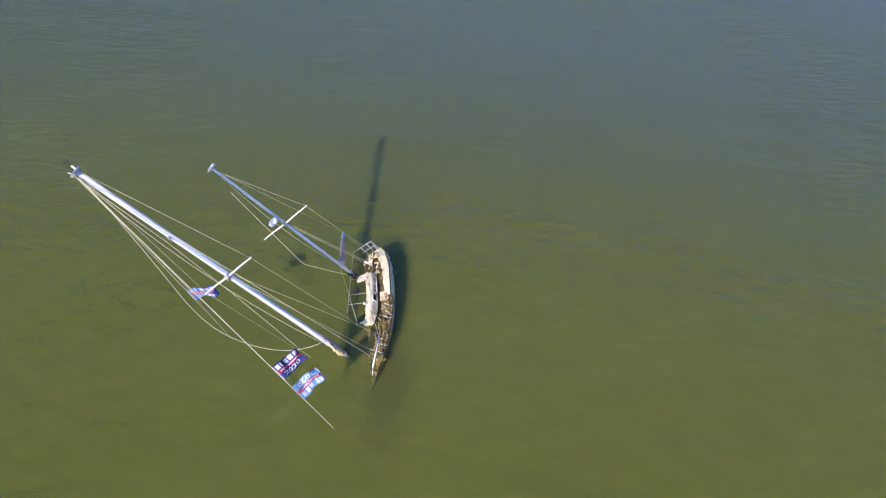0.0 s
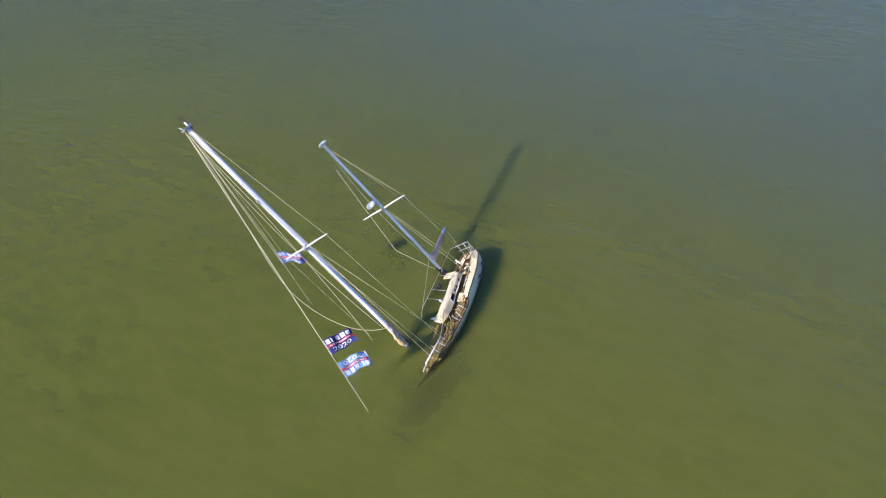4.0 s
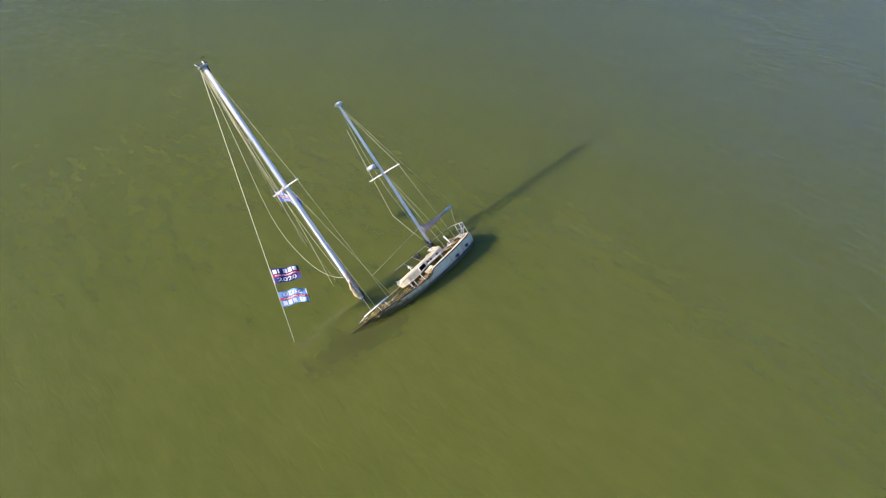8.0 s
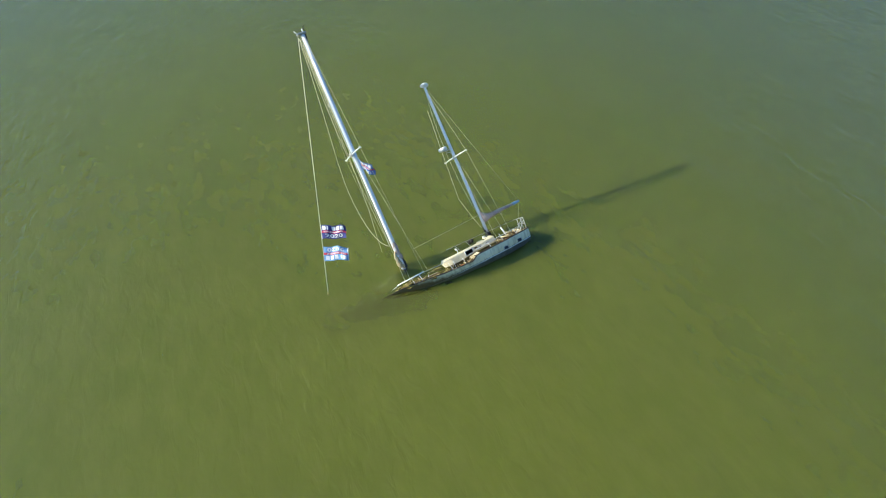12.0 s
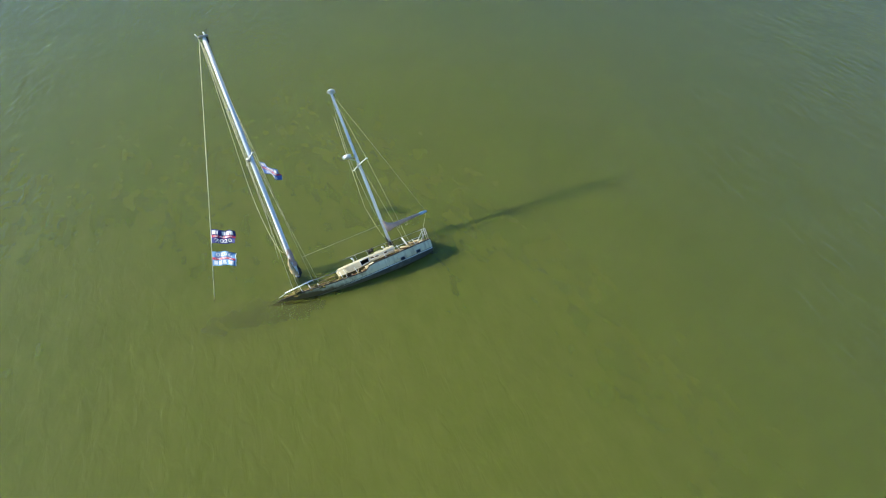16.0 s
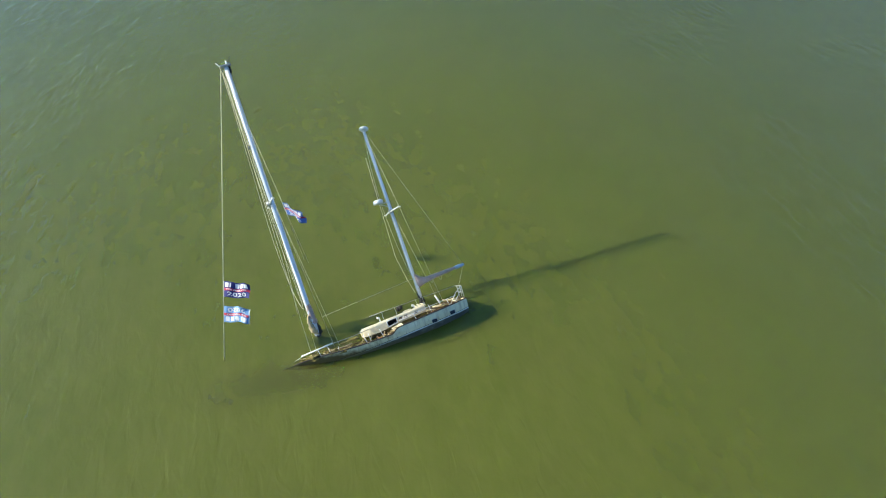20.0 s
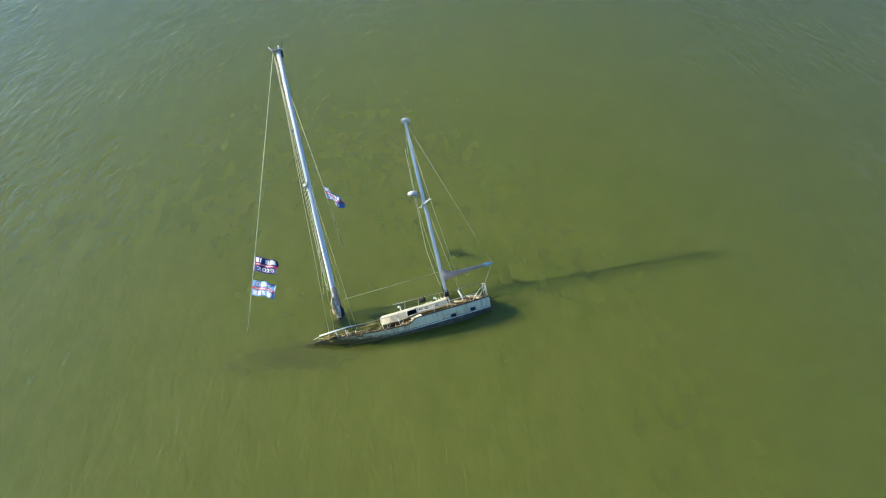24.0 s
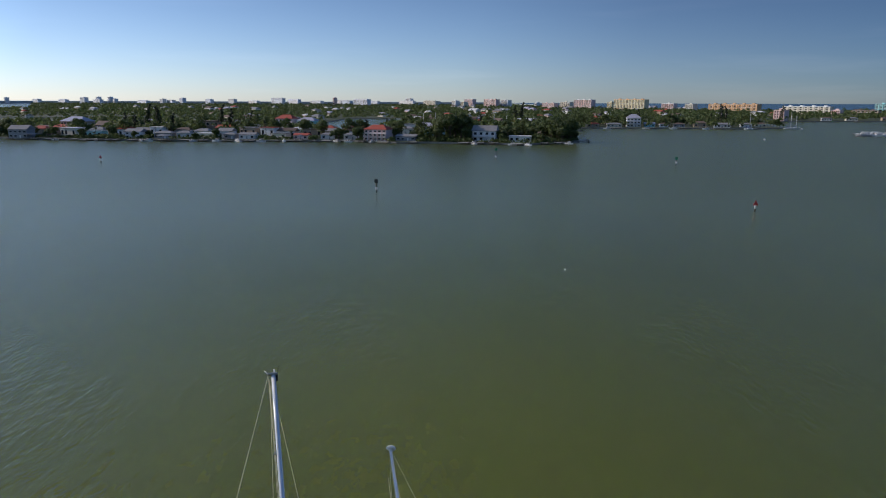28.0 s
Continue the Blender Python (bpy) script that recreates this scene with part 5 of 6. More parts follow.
for i in range(46):
    zone = _r.random()
    if zone < 0.4:
        hx, hy = _r.uniform(-700, -330), _r.uniform(545, 640)
        if hx > -560:
            hy = _r.uniform(560, 635)
        hx = _r.uniform(-330, 60) if _r.random() < 0.6 else hx
        hy = max(hy, 585)
    elif zone < 0.7:
        hx, hy = _r.uniform(-50, 140), _r.uniform(760, 1110)
    else:
        hx, hy = _r.uniform(-310, -150), _r.uniform(690, 1110)
    house(hx, hy, _r.uniform(11, 18), _r.uniform(5, 8.5), _r.choice([P_WHITE, P_CREAM, P_GREY, P_TAN]), _r.choice([R_GREY, R_BROWN, R_WHITE, R_RED, R_LAV]),
          1, "detached house half hidden by trees", _r.choice(["hip", "gable", "flat"]))


def cottage(x, y, w, h, wall, roof, label):
    """A far house of which only walls and roof show above the trees."""
    ob = empty("cottage", Matrix.Translation((x, y, LAND_TOP)) @ pose(0, 0, 0, 0, 0, -30 - (x * 5 + y) % 30), label, "house", "far houses")
    s = Shape()
    s.box(-w / 2, w / 2, 0, w * 0.7, 0, h * 0.68)
    part("wall", s, wall, ob)
    part("roof", hip_roof(w, w * 0.7, h * 0.68 + 0.2, h * 0.3, 0.6, (x + y) % 2 > 1), roof, ob)


_r = random.Random(8)
FAR_HOUSES = []
while len(FAR_HOUSES) < 105:
    hy = 800 + 2000 * _r.random() ** 1.4
    hx = _r.uniform(-0.62, 0.60) * hy
    if hx > 140 and hy < 900:
        continue
    if -520 < hx < -322 and hy < 1140 or -142 < hx < -45 and hy < 1140 or hx > 0.36 * hy and hy > 1700:
        continue
    if hx > 400 and hy < 1100 or hx < -1000:
        continue
    FAR_HOUSES.append((hx, hy))
    big = 1.0 + 0.35 * (hy > 1500)
    cottage(hx, hy, _r.uniform(10, 17) * big, _r.uniform(6, 9) * big, _r.choice([P_WHITE, P_WHITE, P_CREAM, P_TAN, P_PINK]),
            _r.choice([R_WHITE, R_GREY, R_GREY, R_RED, R_BROWN, R_LAV]), _r.choice(["pale house showing between distant trees", "low house with its roof above distant trees"]))

# wall paint for the farthest blocks, with aerial haze mixed into the colour
P_HAZE = paint("haze_tinted_concrete", (0.80, 0.82, 0.84))


def tower(x, y, w, h, wall, label, floors, bays, d=22, cap=None):
    """A shore-front apartment block with balconies on every floor."""
    w = max(w * 0.6, (w - d * 0.77) / 0.64)
    ob = empty("apartment_building", Matrix.Translation((x, y, LAND_TOP)) @ pose(0, 0, 0, 0, 0, -50), label, "building", "apartment buildings")
    s = Shape()
    s.box(-w / 2, w / 2, 0, d, 0, h)
    part("wall", s, wall, ob)
    s = Shape()
    s.box(-w / 2 - 0.6, w / 2 + 0.6, -0.6, d + 0.6, h, h + 0.9)
    for k in range(max(1, int(w / 22))):
        cx = -w / 2 + (k + 0.5) * w / max(1, int(w / 22))
        s.box(cx - 3, cx + 3, d * 0.3, d * 0.6, h + 0.9, h + 3.2)
    part("roof", s, cap or wall, ob)
    fh = h / floors
    pitch = w / bays
    for k in range(floors):
        sl = Shape()
        sl.box(-w / 2 + 0.3, w / 2 - 0.3, -1.3, 0, k * fh + fh - 0.35, k * fh + fh - 0.05)
        part("balcony", sl, P_WHITE, ob)
        for i in range(bays if y < 4000 else 0):
            cx = -w / 2 + (i + 0.5) * pitch
            g = Shape()
            g.box(cx - pitch * 0.2, cx + pitch * 0.2, -0.05, 0.05, k * fh + fh * 0.25, k * fh + fh * 0.8)
            part("window", g, M_GLASS, ob)
        for i in range(3 if y < 4000 else 0):
            cy = (i + 0.5) * d / 3
            g = Shape()
            g.box(-w / 2 - 0.05, -w / 2 + 0.05, cy - d * 0.09, cy + d * 0.09, k * fh + fh * 0.3, k * fh + fh * 0.75)
            part("window", g, M_GLASS, ob)
    for i in range(bays + 1):
        p = Shape()
        cx = -w / 2 + i * pitch
        p.box(cx - 0.5, cx + 0.5, -1.4, 0, 0, h)
        part("pier", p, wall, ob)
    return ob


tower(556, 2118, 84, 32, P_YELLOW, "long yellow apartment block with pale piers", 9, 10, 22, P_ORANGE)
tower(530, 2254, 27, 24, P_YELLOW, "short yellow apartment block above trees", 7, 4)
tower(669, 2118, 40, 21, P_PINK, "pink and white apartment block", 6, 5, 20, P_WHITE)
tower(656, 1891, 31, 20, P_CREAM, "cream apartment block above the trees", 6, 4)
tower(731, 1794, 98, 21, P_ORANGE, "long orange apartment block above trees", 6, 10)
tower(832, 1628, 84, 17, P_CREAM, "cream resort block with rounded roof gables", 4, 9, 22, P_WHITE)
tower(522, 1080, 22, 15, P_PINK, "pink apartment house at the waterside", 4, 4, 16)
tower(763, 1371, 22, 12, P_PINK, "mauve-pink apartment house above trees", 3, 4, 16)
tower(887, 1489, 44, 10.5, P_TAN, "brown-roofed resort block near the sea", 3, 6, 16, R_BROWN)
tower(1068, 1707, 56, 23, P_TEAL, "turquoise hotel block near the sea", 7, 7)
tower(128, 3302, 52, 33, P_PINK, "pink and white high-rise on the skyline", 10, 6, 22, P_WHITE)
tower(207, 3022, 62, 32, P_PINK, "pink high-rise block on the skyline", 10, 7)
tower(267, 3022, 43, 29, P_WHITE, "white high-rise on the skyline", 9, 5)
tower(397, 3022, 17, 20, P_WHITE, "small white tower on the skyline", 6, 3)
tower(386, 2583, 53, 19, P_PINK, "long pink block on the skyline", 5, 6)
tower(445, 2583, 45, 23, P_CREAM, "cream apartment block on the skyline", 7, 5)
tower(475, 2407, 63, 31, P_PINK, "pink high-rise with white bays", 9, 7, 22, P_WHITE)
tower(60, 3200, 34, 26, P_WHITE, "white apartment block on the skyline", 7, 4)
tower(90, 2900, 26, 22, P_CREAM, "cream apartment block on the skyline", 6, 3)
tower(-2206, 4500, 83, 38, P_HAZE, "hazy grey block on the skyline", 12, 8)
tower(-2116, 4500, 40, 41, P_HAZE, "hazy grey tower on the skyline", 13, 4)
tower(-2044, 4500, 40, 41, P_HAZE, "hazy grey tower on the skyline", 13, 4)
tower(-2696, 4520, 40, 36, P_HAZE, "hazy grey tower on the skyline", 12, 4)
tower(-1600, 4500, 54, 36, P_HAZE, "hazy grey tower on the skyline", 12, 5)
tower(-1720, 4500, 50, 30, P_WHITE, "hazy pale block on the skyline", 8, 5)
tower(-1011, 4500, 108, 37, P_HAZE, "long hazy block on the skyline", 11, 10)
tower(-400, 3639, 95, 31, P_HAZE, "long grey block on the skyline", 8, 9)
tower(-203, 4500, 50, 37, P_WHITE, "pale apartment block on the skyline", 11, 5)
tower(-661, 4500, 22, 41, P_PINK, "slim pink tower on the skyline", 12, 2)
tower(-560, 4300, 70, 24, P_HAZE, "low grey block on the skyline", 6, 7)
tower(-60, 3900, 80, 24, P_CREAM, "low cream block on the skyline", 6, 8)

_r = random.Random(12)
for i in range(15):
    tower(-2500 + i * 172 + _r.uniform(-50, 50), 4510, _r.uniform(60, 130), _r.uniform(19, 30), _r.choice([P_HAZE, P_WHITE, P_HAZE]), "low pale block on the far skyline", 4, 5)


# ---- trees ----
def leaf_cloud(rr, lobes, size, count):
    """Many small leaf clumps scattered over uneven lobes: centre, radius."""
    s = Shape()
    for _ in range(count):
        c, r = rr.choice(lobes)
        d = Vector((rr.gauss(0, 1), rr.gauss(0, 1), rr.gauss(0, 1))).normalized()
        p = Vector(c) + Vector((d.x * r, d.y * r, d.z * r * 0.75)) * rr.uniform(0.55, 1.08)
        n = (d + Vector((rr.gauss(0, 0.3), rr.gauss(0, 0.3), rr.gauss(0, 0.3)))).normalized()
        a = n.cross(Vector((rr.random(), rr.random(), rr.random()))).normalized() * size * rr.uniform(0.6, 1.3)
        b = n.cross(a).normalized() * size * rr.uniform(0.45, 0.9)
        s.add([p - a, p + b, p + a, p - b, p + n * size * 0.35], [(0, 1, 4), (1, 2, 4), (2, 3, 4), (3, 0, 4)])
    return s


def broad_tree(seed, h, spread):
    rr = random.Random(seed)
    t = empty("tree", Matrix(), "dense green broadleaf tree on the shore", "tree", "shore trees")
    s = Shape()
    s.tube([(0, 0, -0.3), (0.1, 0, h * 0.25), (0.2, 0.1, h * 0.5)], [h * 0.035, h * 0.026, h * 0.015], 7)
    lobes = []
    for k in range(9):
        a = rr.uniform(0, 6.28)
        q = rr.uniform(0.15, 0.8) * spread
        c = (math.cos(a) * q, math.sin(a) * q, h * rr.uniform(0.42, 0.80))
        lobes.append((c, spread * rr.uniform(0.30, 0.5)))
        s.tube([(0.1, 0, h * 0.25), (c[0] * 0.5, c[1] * 0.5, h * 0.42), c], [h * 0.014, h * 0.01, h * 0.004], 5)
    lobes.append(((0, 0, h * 0.82), spread * 0.4))
    part("trunk", s, M_TRUNK, t)
    part("crown", leaf_cloud(rr, lobes, 0.66, 560), M_LEAF, t)
    return t


def palm_tree(seed, h):
    rr = random.Random(seed)
    t = empty("palm_tree", Matrix(), "tall palm with drooping fronds on the shore", "palm tree", "shore trees")
    s = Shape()
    bend = rr.uniform(-0.8, 0.8)
    s.tube([(0, 0, -0.3), (bend * 0.3, 0, h * 0.4), (bend, 0.1, h)], [0.26, 0.2, 0.15], 7)
    part("trunk", s, M_TRUNK, t)
    f = Shape()
    for k in range(19):
        a = k * 2.4 + rr.uniform(-0.2, 0.2)
        up = rr.uniform(-0.5, 0.9)
        L = rr.uniform(2.0, 2.9)
        prev = None
        pts = []
        for i in range(5):
            u = i / 4
            r = L * u
            z = h + up * r * 0.6 - 0.32 * r * r * 0.6
            pts.append(Vector((bend + math.cos(a) * r * 0.9, 0.1 + math.sin(a) * r * 0.9, z)))
        side = Vector((-math.sin(a), math.cos(a), 0))
        ws = [0.12, 0.5, 0.6, 0.4, 0.05]
        v = []
        for p, w in zip(pts, ws):
            v += [p - side * w - Vector((0, 0, w * 0.5)), p, p + side * w - Vector((0, 0, w * 0.5))]
        f.add(v, [q for i in range(4) for q in ((i * 3, i * 3 + 1, i * 3 + 4, i * 3 + 3), (i * 3 + 1, i * 3 + 2, i * 3 + 5, i * 3 + 4))])
    part("crown", f, M_PALM, t)
    return t


def pine_tree(seed, h):
    rr = random.Random(seed)
    t = empty("pine_tree", Matrix(), "tall dark feathery casuarina above the roofs", "tree", "shore trees")
    s = Shape()
    s.tube([(0, 0, -0.3), (0.2, 0, h * 0.5), (0.1, 0, h * 0.97)], [0.35, 0.22, 0.05], 7)
    part("trunk", s, M_TRUNK, t)
    lobes = [((rr.uniform(-1, 1) * (1.25 - k / 11) * 1.6, rr.uniform(-1, 1) * (1.25 - k / 11) * 1.6, h * (0.22 + 0.07 * k)), 1.9 * (1.2 - k / 11)) for k in range(11)]
    part("crown", leaf_cloud(rr, lobes, 0.55, 380), M_PINE, t)
    return t


def on_land(x, y):
    for poly in (FRONT, BACK_LEFT, BACK_RIGHT, FAR):
        inside = False
        for i in range(len(poly)):
            (xa, ya), (xb, yb) = poly[i], poly[i - 1]
            if (ya > y) != (yb > y) and x < (xb - xa) * (y - ya) / (yb - ya) + xa:
                inside = not inside
        if inside:
            return True
    return False


HOUSES = [(o.location.x, o.location.y) for o in scene.objects if o.name.startswith("house")]
PROTOS = [broad_tree(1, 10, 5.0), broad_tree(2, 8, 4.2), broad_tree(3, 13, 6.0), palm_tree(4, 8.5), palm_tree(5, 11), palm_tree(6, 6.5), pine_tree(7, 17), pine_tree(8, 14)]
PLACED = []


def plant(k, x, y, size=1.0, first=[]):
    m = Matrix.Translation((x, y, LAND_TOP)) @ pose(0, 0, 0, 0, 0, (x * 37 + y * 11) % 360)
    if k not in first:
        first.append(k)
        PROTOS[k].matrix_world = m @ Matrix.Scale(size, 4)
        PLACED.append(PROTOS[k])
        return
    ob = copy_thing(PROTOS[k], m)
    ob.scale = (size, size, size)


# the large clumps on the point and beside the big white house
for k, x, y, z in ((2, 18, 492, 1.55), (2, 26, 500, 1.6), (2, 12, 505, 1.5), (0, 28, 487, 1.0), (0, 8, 488, 1.0), (2, 96, 500, 1.25), (2, 104, 503, 1.2), (0, 100, 494, 1.1),
                   (0, 92, 496, 1.0), (2, 98, 512, 1.4), (1, 108, 498, 1.0), (3, 55, 482, 1.0), (3, 59, 484, 0.9), (4, 80, 486, 0.8), (0, 53, 490, 0.8), (1, 78, 482, 0.8),
                   (0, -49, 497, 1.0), (1, -46, 500, 1.1), (1, -66, 503, 1.0), (0, -64, 505, 0.9), (2, -2, 500, 0.8), (6, -224, 560, 1.55), (6, -219, 563, 1.45), (6, -177, 600, 1.5), (6, -171, 606, 1.3), (6, 347, 850, 1.6), (6, 355, 856, 1.4), (6, 519, 1062, 1.4), (6, 103, 800, 1.65), (6, 95, 804, 1.4), (6, 240, 820, 1.2), (7, -240, 570, 1.2),
                   (2, -214, 545, 1.0), (2, -200, 540, 0.9), (7, -170, 690, 1.1), (6, -178, 700, 1.1), (3, -192, 520, 1.1), (4, -160, 522, 1.0), (3, -138, 520, 1.0), (4, -122, 525, 1.0),
                   (2, 9, 497, 1.25), (2, 22, 508, 1.65), (2, 30, 506, 1.4), (2, 94, 506, 1.35), (2, 103, 510, 1.4), (2, 107, 505, 1.3), (0, 98, 490, 1.0), (0, 105, 494, 0.9),
                   (2, 88, 510, 1.1), (6, -205, 560, 1.1), (6, -250, 575, 1.1), (2, -236, 540, 1.1), (2, -180, 545, 1.1), (2, -120, 545, 1.1), (2, -80, 530, 1.1), (2, -60, 540, 1.2),
                   (2, -95, 540, 1.1), (0, 60, 500, 1.1), (2, 70, 505, 1.0), (2, -20, 525, 1.1), (2, -330, 545, 1.1), (2, -345, 550, 1.2), (0, -318, 530, 1.1), (0, -280, 516, 0.9)):
    plant(k, x, y, z)
rr = random.Random(77)
count = 0
while count < 420:
    zone = rr.random()
    if zone < 0.40:
        x, y = rr.uniform(-340, 112), rr.uniform(468, 525)
    elif zone < 0.66:
        x, y = rr.uniform(-420, 112), rr.uniform(500, 645)
    elif zone < 0.82:
        x, y = rr.uniform(155, 395), rr.uniform(785, 880)
    else:
        x, y = rr.uniform(-320, 145), rr.uniform(690, 780)
    if not on_land(x, y) or not on_land(x, y - 3) or any(abs(x - hx) < 8.5 and -9 < y - hy < 13 for hx, hy in HOUSES) or (-95 < x < 18 and 555 < y < 646):
        continue
    plant(rr.choice([0, 0, 0, 1, 1, 2, 2, 2, 3, 4, 4, 5, 7]) if y > 522 else rr.choice([0, 0, 1, 1, 1, 3, 5, 4]), x, y, rr.uniform(0.55, 1.15) if y > 522 else rr.uniform(0.5, 1.05))
    count += 1


def far_woods():
    """Woods too far off to count: low clumps of foliage in one mesh."""
    g = np.random.default_rng(3)
    vs, fs = [], []
    k = 0
    made = 0
    while made < 11000:
        y = 545 + 4000 * g.random() ** 2.0
        x = (g.random() * 1.5 - 0.78) * (y + 200)
        if not on_land(x, y) or any(abs(x - hx) < 9 and (-14 if y > 660 else -42) < y - hy < 10 for hx, hy in HOUSES) or (-95 < x < 18 and 545 < y < 650) or any(abs(x - hx) < 11 and -34 < y - hy < 18 for hx, hy in FAR_HOUSES):
            continue
        made += 1
        h = g.uniform(5, 10.5) * (1.45 if g.random() < 0.12 else 1.0)
        r = g.uniform(3.0, 6.0)
        if y > 1500:
            r *= 1.5
        n = 30
        d = g.normal(size=(n, 3))
        d /= np.linalg.norm(d, axis=1)[:, None]
        d[:, 2] = np.abs(d[:, 2]) - 0.35
        c = np.array([x, y, LAND_TOP + h * 0.58]) + d * np.array([r, r, h * 0.45]) * g.uniform(0.6, 1.05, (n, 1))
        nr = d + g.normal(size=(n, 3)) * 0.22
        a = np.cross(nr, g.normal(size=(n, 3)))
        a /= np.linalg.norm(a, axis=1)[:, None]
        b = np.cross(nr, a)
        b /= np.linalg.norm(b, axis=1)[:, None]
        w = g.uniform(0.7, 1.5, (n, 1)) * (1.5 if y > 1500 else 1.0)
        q = np.stack([c - a * w, c + b * w * 0.8, c + a * w, c - b * w * 0.8], 1).reshape(-1, 3)
        vs.append(q)
        fs.append(np.arange(n * 4).reshape(-1, 4) + k)
        k += n * 4
    me = bpy.data.meshes.new("far_woods")
    me.from_pydata(np.concatenate(vs).tolist(), [], np.concatenate(fs).tolist())
    me.materials.append(M_LEAF)
    return tagged(new("far_woods", me), "dark green trees and palms filling the far shore", "woods", kind="stuff")


far_woods()


def undergrowth():
    """Hedges and shrubs between the houses, too many to count, in one mesh."""
    g = np.random.default_rng(14)
    vs, fs = [], []
    k = made = 0
    while made < 2600:
        x, y = (g.uniform(-420, 112), g.uniform(468, 530)) if made % 2 else (g.uniform(-700, 112), g.uniform(520, 646))
        if not on_land(x, y) or not on_land(x, y - 2) or any(abs(x - hx) < 8.5 and -9 < y - hy < 13 for hx, hy in HOUSES):
            continue
        made += 1
        h, r, n = g.uniform(1.2, 4.2), g.uniform(1.2, 3.2), 26
        d = g.normal(size=(n, 3))
        d /= np.linalg.norm(d, axis=1)[:, None]
        d[:, 2] = np.abs(d[:, 2]) - 0.2
        c = np.array([x, y, LAND_TOP + h * 0.35]) + d * np.array([r, r, h * 0.6]) * g.uniform(0.7, 1.05, (n, 1))
        nr = d + g.normal(size=(n, 3)) * 0.25
        a = np.cross(nr, g.normal(size=(n, 3)))
        a /= np.linalg.norm(a, axis=1)[:, None]
        b = np.cross(nr, a)
        b /= np.linalg.norm(b, axis=1)[:, None]
        w = g.uniform(0.35, 0.85, (n, 1))
        vs.append(np.stack([c - a * w, c + b * w * 0.8, c + a * w, c - b * w * 0.8], 1).reshape(-1, 3))
        fs.append(np.arange(n * 4).reshape(-1, 4) + k)
        k += n * 4
    me = bpy.data.meshes.new("undergrowth")
    me.from_pydata(np.concatenate(vs).tolist(), [], np.concatenate(fs).tolist())
    me.materials.append(M_LEAF)
    return tagged(new("undergrowth", me), "green hedges and shrubs between the shore houses", "shrubs", kind="stuff")


undergrowth()

# lawns at the water
for x0, x1, y0, y1 in ((-119, -101, 500, 511), (52, 90, 471, 479.5), (-262, -240, 508, 520), (-160, -140, 502, 508), (-176, -150, 502, 513)):
    s = Shape()
    s.box(x0, x1, y0, y1, LAND_TOP - 0.02, LAND_TOP + 0.03)
    tagged(part("lawn", s, M_LAWN), "bright green lawn behind the sea wall", "lawn", kind="structure")


# ---- docks, boats, marks ----
def dock(x, y, w, depth, roofed=False):
    """A plank pier on piles, reaching out from the sea wall towards -y."""
    ob = empty("dock", Matrix.Translation((x, y, 0)), "weathered grey plank dock on piles", "dock", "docks")
    s = Shape()
    s.box(-w / 2, w / 2, -depth, 0, 0.95, 1.15)
    part("decking", s, M_DOCKW, ob)
    for px in (-w / 2 + 0.15, w / 2 - 0.15):
        for k in range(3):
            s = Shape()
            s.tube([(px, -depth + 0.2 + k * (depth - 0.4) / 2, -1.5), (px, -depth + 0.2 + k * (depth - 0.4) / 2, 1.9)], 0.16, 7)
            part("pile", s, M_PILE, ob)
    if roofed:
        part("roof", Shape().add(*[(hip_roof(w, depth, 4.0, 1.0, 0.4)).v, (hip_roof(w, depth, 4.0, 1.0, 0.4)).f]), R_GREY, ob).location = (0, -depth, 0)
    return ob


for x, y, w, d, rf in ((-240, 502, 8, 7, 0), (-228, 502, 3, 9, 0), (-205, 501, 5, 8, 0), (-188, 500, 6, 9, 1), (-160, 499, 4, 9, 0), (-140, 498, 8, 7, 0), (-125, 497, 4, 9, 0),
                       (-97, 497, 8, 6, 0), (-80, 498, 3, 8, 0), (-62, 498, 4, 8, 0), (-45, 492, 5, 7, 0), (-30, 484, 10, 5, 0), (-8, 480, 6, 6, 0), (36, 474, 9, 4, 0), (48, 471, 6, 4, 0),
                       (112, 499, 14, 4, 0), (116, 512, 8, 4, 0), (-290, 515, 5, 9, 0), (-270, 510, 4, 8, 0), (200, 765, 10, 7, 0), (240, 767, 8, 7, 0), (275, 767, 8, 6, 0), (310, 761, 10, 6, 0),
                       (350, 764, 10, 6, 0), (560, 1054, 12, 8, 0), (630, 1060, 12, 8, 0)):
    dock(x, y, w, d, bool(rf))


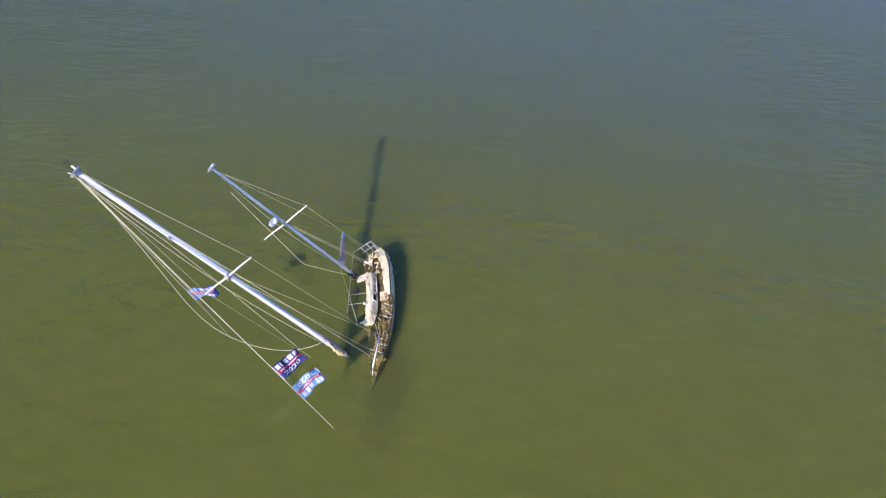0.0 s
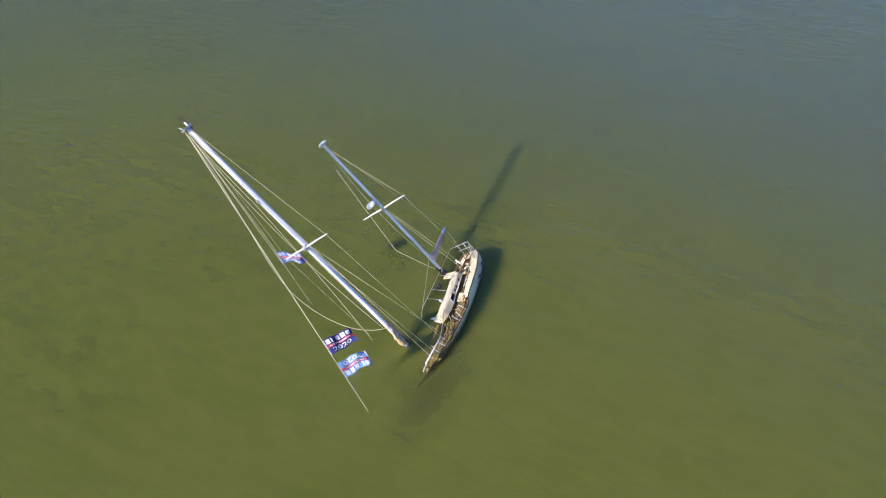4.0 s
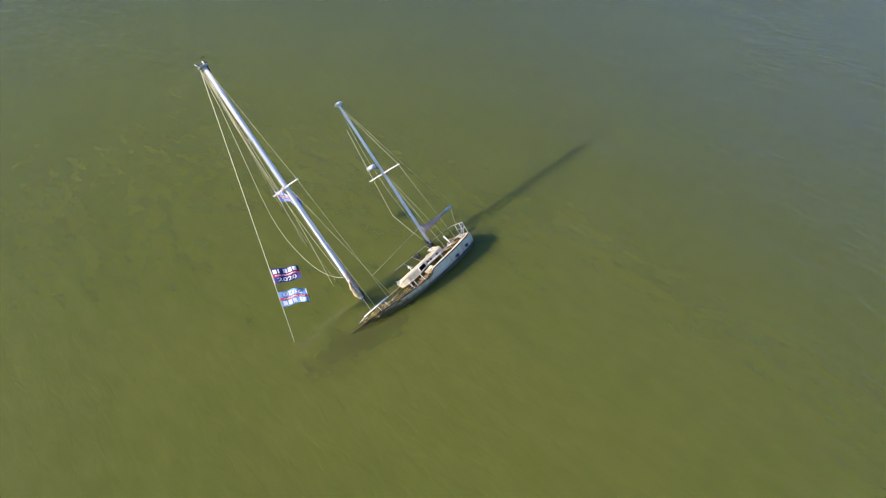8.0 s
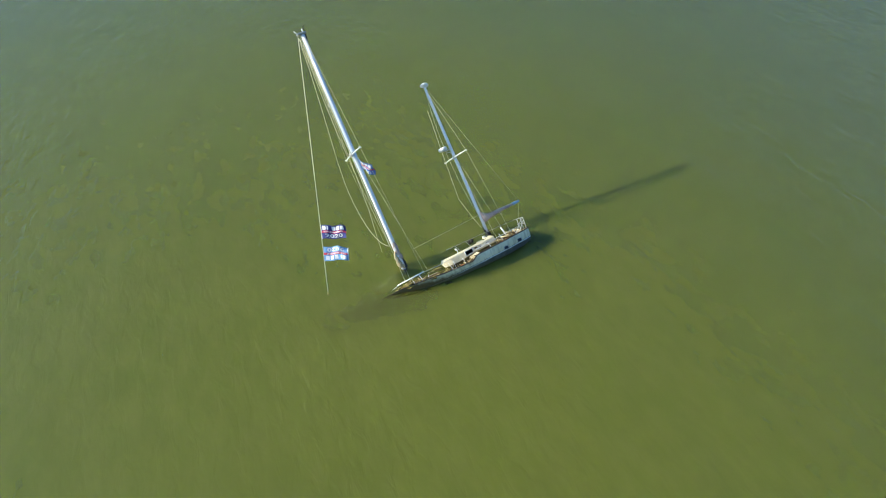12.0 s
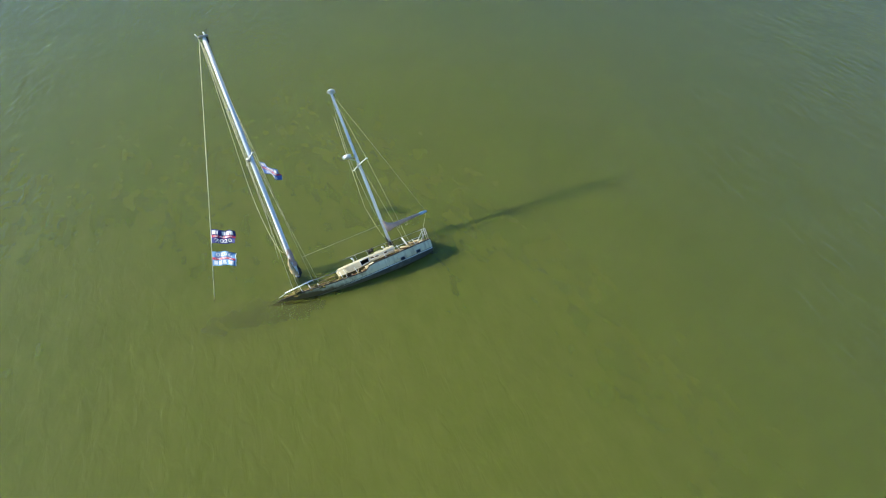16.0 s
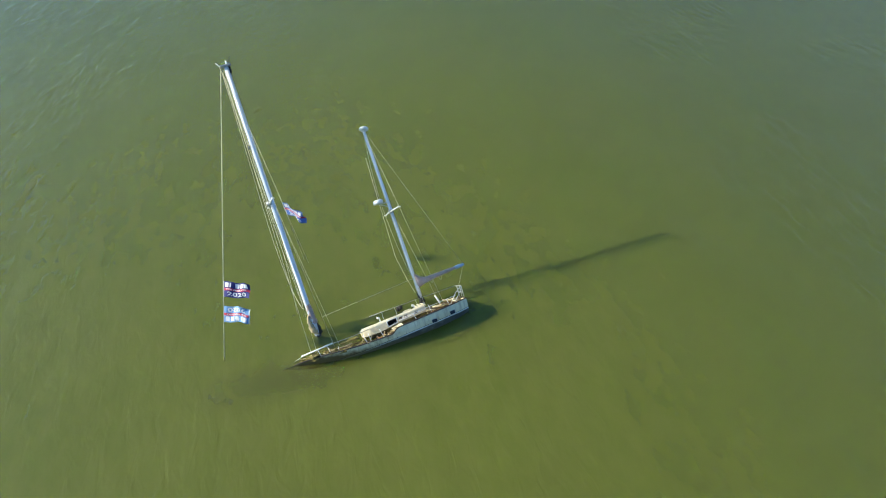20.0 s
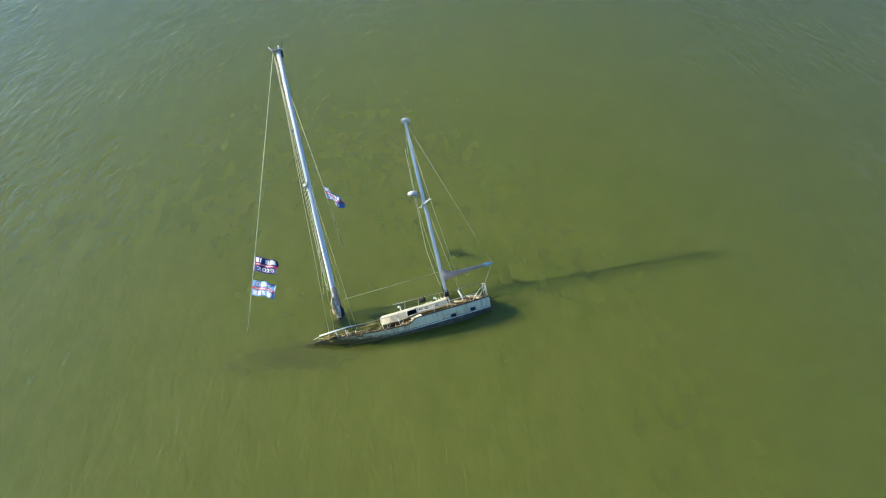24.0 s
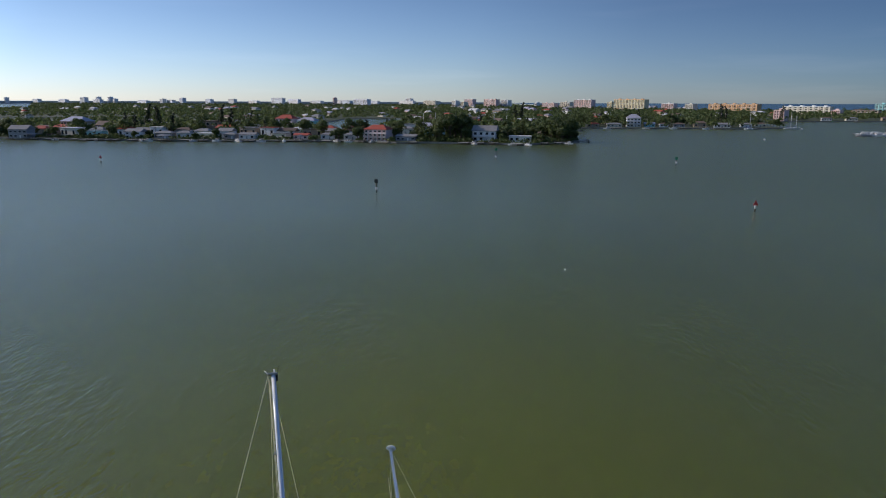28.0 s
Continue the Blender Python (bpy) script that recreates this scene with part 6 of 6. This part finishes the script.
def motor_boat(x, y, length, yaw, label, hullmat):
    ob = empty("motor_boat", Matrix.Translation((x, y, 0)) @ pose(0, 0, 0, 0, 0, yaw), label, "boat", "moored boats")
    L, B = length, length * 0.3
    s = Shape()
    rings = []
    for u, w, z in ((0, 0.9, 0.9), (0.3, 1, 0.95), (0.6, 0.95, 1.05), (0.85, 0.55, 1.25), (1, 0.05, 1.4)):
        px = (u - 0.5) * L
        zz = z * L / 9
        rings.append([(px, -w * B / 2, zz), (px, -w * B / 2.3, 0), (px, 0, -0.4), (px, w * B / 2.3, 0), (px, w * B / 2, zz)])
    s.loft(rings, closed=True, cap=True)
    part("hull", s, hullmat, ob)
    s = Shape()
    s.box(-L * 0.25, L * 0.2, -B * 0.33, B * 0.33, 0.9 * L / 9, 1.9 * L / 9, 0.25)
    cb = part("cabin", s, P_WHITE, ob)
    s = Shape()
    s.box(-L * 0.22, L * 0.205, -B * 0.335, B * 0.335, 1.35 * L / 9, 1.65 * L / 9)
    part("windows", s, M_GLASS, cb)
    s = Shape()
    s.box(-L * 0.28, L * 0.12, -B * 0.36, B * 0.36, 2.5 * L / 9, 2.58 * L / 9)
    for px in (-L * 0.26, L * 0.1):
        for py in (-B * 0.33, B * 0.33):
            s.tube([(px, py, 1.85 * L / 9), (px, py, 2.5 * L / 9)], 0.05, 5)
    part("hardtop", s, P_WHITE, ob)
    return ob


def yacht(x, y, length, mast, yaw, label):
    ob = empty("moored_sailboat", Matrix.Translation((x, y, 0)) @ pose(0, 0, 0, 0, 0, yaw), label, "sailboat", "moored boats")
    L, B = length, length * 0.28
    s = Shape()
    rings = []
    for u, w, z in ((0, 0.7, 1.0), (0.25, 0.95, 0.95), (0.55, 1, 0.95), (0.8, 0.65, 1.1), (1, 0.04, 1.3)):
        px = (u - 0.5) * L
        rings.append([(px, -w * B / 2, z), (px, -w * B / 2.2, 0.1), (px, 0, -0.6), (px, w * B / 2.2, 0.1), (px, w * B / 2, z)])
    s.loft(rings, closed=True, cap=True)
    part("hull", s, P_WHITE, ob)
    s = Shape()
    s.box(-L * 0.2, L * 0.2, -B * 0.28, B * 0.28, 0.95, 1.5, 0.15)
    part("coachroof", s, P_WHITE, ob)
    s = Shape()
    s.tube([(L * 0.08, 0, 0.9), (L * 0.08, 0, mast)], 0.16, 8)
    part("mast", s, P_WHITE, ob)
    s = Shape()
    s.tube([(L * 0.07, 0, 2.2), (-L * 0.33, 0, 2.2)], 0.2, 8)
    part("boom", s, P_BLUE, ob)
    return ob


yacht(341, 752, 10, 19, 10, "white sailboat moored off the far shore")
yacht(394, 772, 13, 17, 5, "white ketch moored off the land's tip")
yacht(402, 776, 10, 14, -8, "white sailboat moored off the land's tip")
yacht(60, 652, 10, 17, 30, "white sailboat lying in the canal")
yacht(72, 655, 9, 16, 20, "white sailboat lying in the canal")
yacht(-6, 640, 10, 18, 15, "white sailboat lying in the canal")
yacht(5, 655, 11, 18, 10, "white sailboat lying in the canal")
yacht(98, 655, 9, 15, 80, "white sailboat lying in the canal")
motor_boat(379, 604, 13, 170, "white motor yacht with a dark hull at a marina", P_GREY)
for i, (x, y, L) in enumerate(((386, 611, 12), (392, 603, 12), (396, 612, 11), (390, 622, 12), (402, 604, 12), (405, 614, 11), (400, 624, 12))):
    motor_boat(x, y, L, 165 + 7 * (i % 3), "white motor boat at a crowded marina dock", P_WHITE)
dock(410, 636, 46, 3)
palm = copy_thing(PROTOS[3], Matrix.Translation((417, 634.8, 1.15)))
_r = random.Random(31)
for i in range(26):
    x = -330 + i * 17 + _r.uniform(-5, 5)
    if -25 < x < 10:
        continue
    y = float(np.interp(x, [p[0] for p in FRONT[1:12]], [p[1] for p in FRONT[1:12]]))
    dock(x, y - 0.5, _r.uniform(3, 9), _r.uniform(5, 10), i % 6 == 2)
    if i % 2:
        motor_boat(x + 7, y - _r.uniform(4, 8), _r.uniform(5.5, 8), _r.uniform(0, 180), "small white motor boat at a dock", P_WHITE)
for x, y, L in ((-200, 494, 7), (-150, 493, 7), (-118, 492, 7), (60, 461, 6), (-55, 490, 6), (190, 757, 8), (232, 758, 8), (262, 759, 8), (296, 755, 8)):
    motor_boat(x, y, L, 175, "small white motor boat at a dock", P_WHITE)

M_REDM = paint("red_daymark", (0.55, 0.04, 0.03))
M_GRNM = paint("green_daymark", (0.03, 0.30, 0.14))


def channel_mark(x, y, h, board, label):
    ob = empty("channel_marker", Matrix.Translation((x, y, 0)), label, "channel marker", "channel markers")
    s = Shape()
    s.tube([(0, 0, -2), (0, 0, h)], 0.2, 8)
    part("pile", s, M_PILE, ob)
    s = Shape()
    s.tube([(0, 0, 0.6), (0, 0, 1.6)], 0.27, 8)
    part("collar", s, P_WHITE, ob)
    s = Shape()
    if board is M_REDM:
        s.add([(-0.75, -0.25, h - 1.4), (0.75, -0.25, h - 1.4), (0, -0.25, h), (-0.75, -0.19, h - 1.4), (0.75, -0.19, h - 1.4), (0, -0.19, h)],
              [(0, 1, 2), (5, 4, 3), (0, 3, 4, 1), (1, 4, 5, 2), (2, 5, 3, 0)])
    else:
        s.box(-0.6, 0.6, -0.25, -0.19, h - 1.25, h)
    part("dayboard", s, board, ob)
    return ob


channel_mark(-149.8, 313, 3.6, M_REDM, "channel piling with a red dayboard")
channel_mark(-8.9, 205, 4.2, M_PILE, "dark channel piling with a worn dayboard")
channel_mark(40.5, 345, 5.4, M_GRNM, "channel piling with a green dayboard")
channel_mark(123.4, 311, 3.8, M_GRNM, "channel piling with a green dayboard")
channel_mark(99.4, 166, 2.9, M_REDM, "channel piling with a red dayboard")
for x, y, r in ((34.9, 93.9, 0.16), (264.8, 539, 0.75), (403.6, 764, 0.9)):
    ob = empty("buoy", Matrix.Translation((x, y, 0)), "small white mooring buoy on the water", "buoy", "mooring buoys")
    s = Shape()
    s.tube([(0, 0, -r * 0.5), (0, 0, -r * 0.2), (0, 0, r * 0.4), (0, 0, r * 0.9), (0, 0, r * 1.1)], [r * 0.5, r * 0.95, r, r * 0.6, r * 0.15], 12)
    part("float", s, P_WHITE, ob)
    s = Shape()
    s.tube([(0, 0, r), (0, 0, r * 1.6)], r * 0.12, 6)
    part("ring_post", s, M_STEEL, ob)
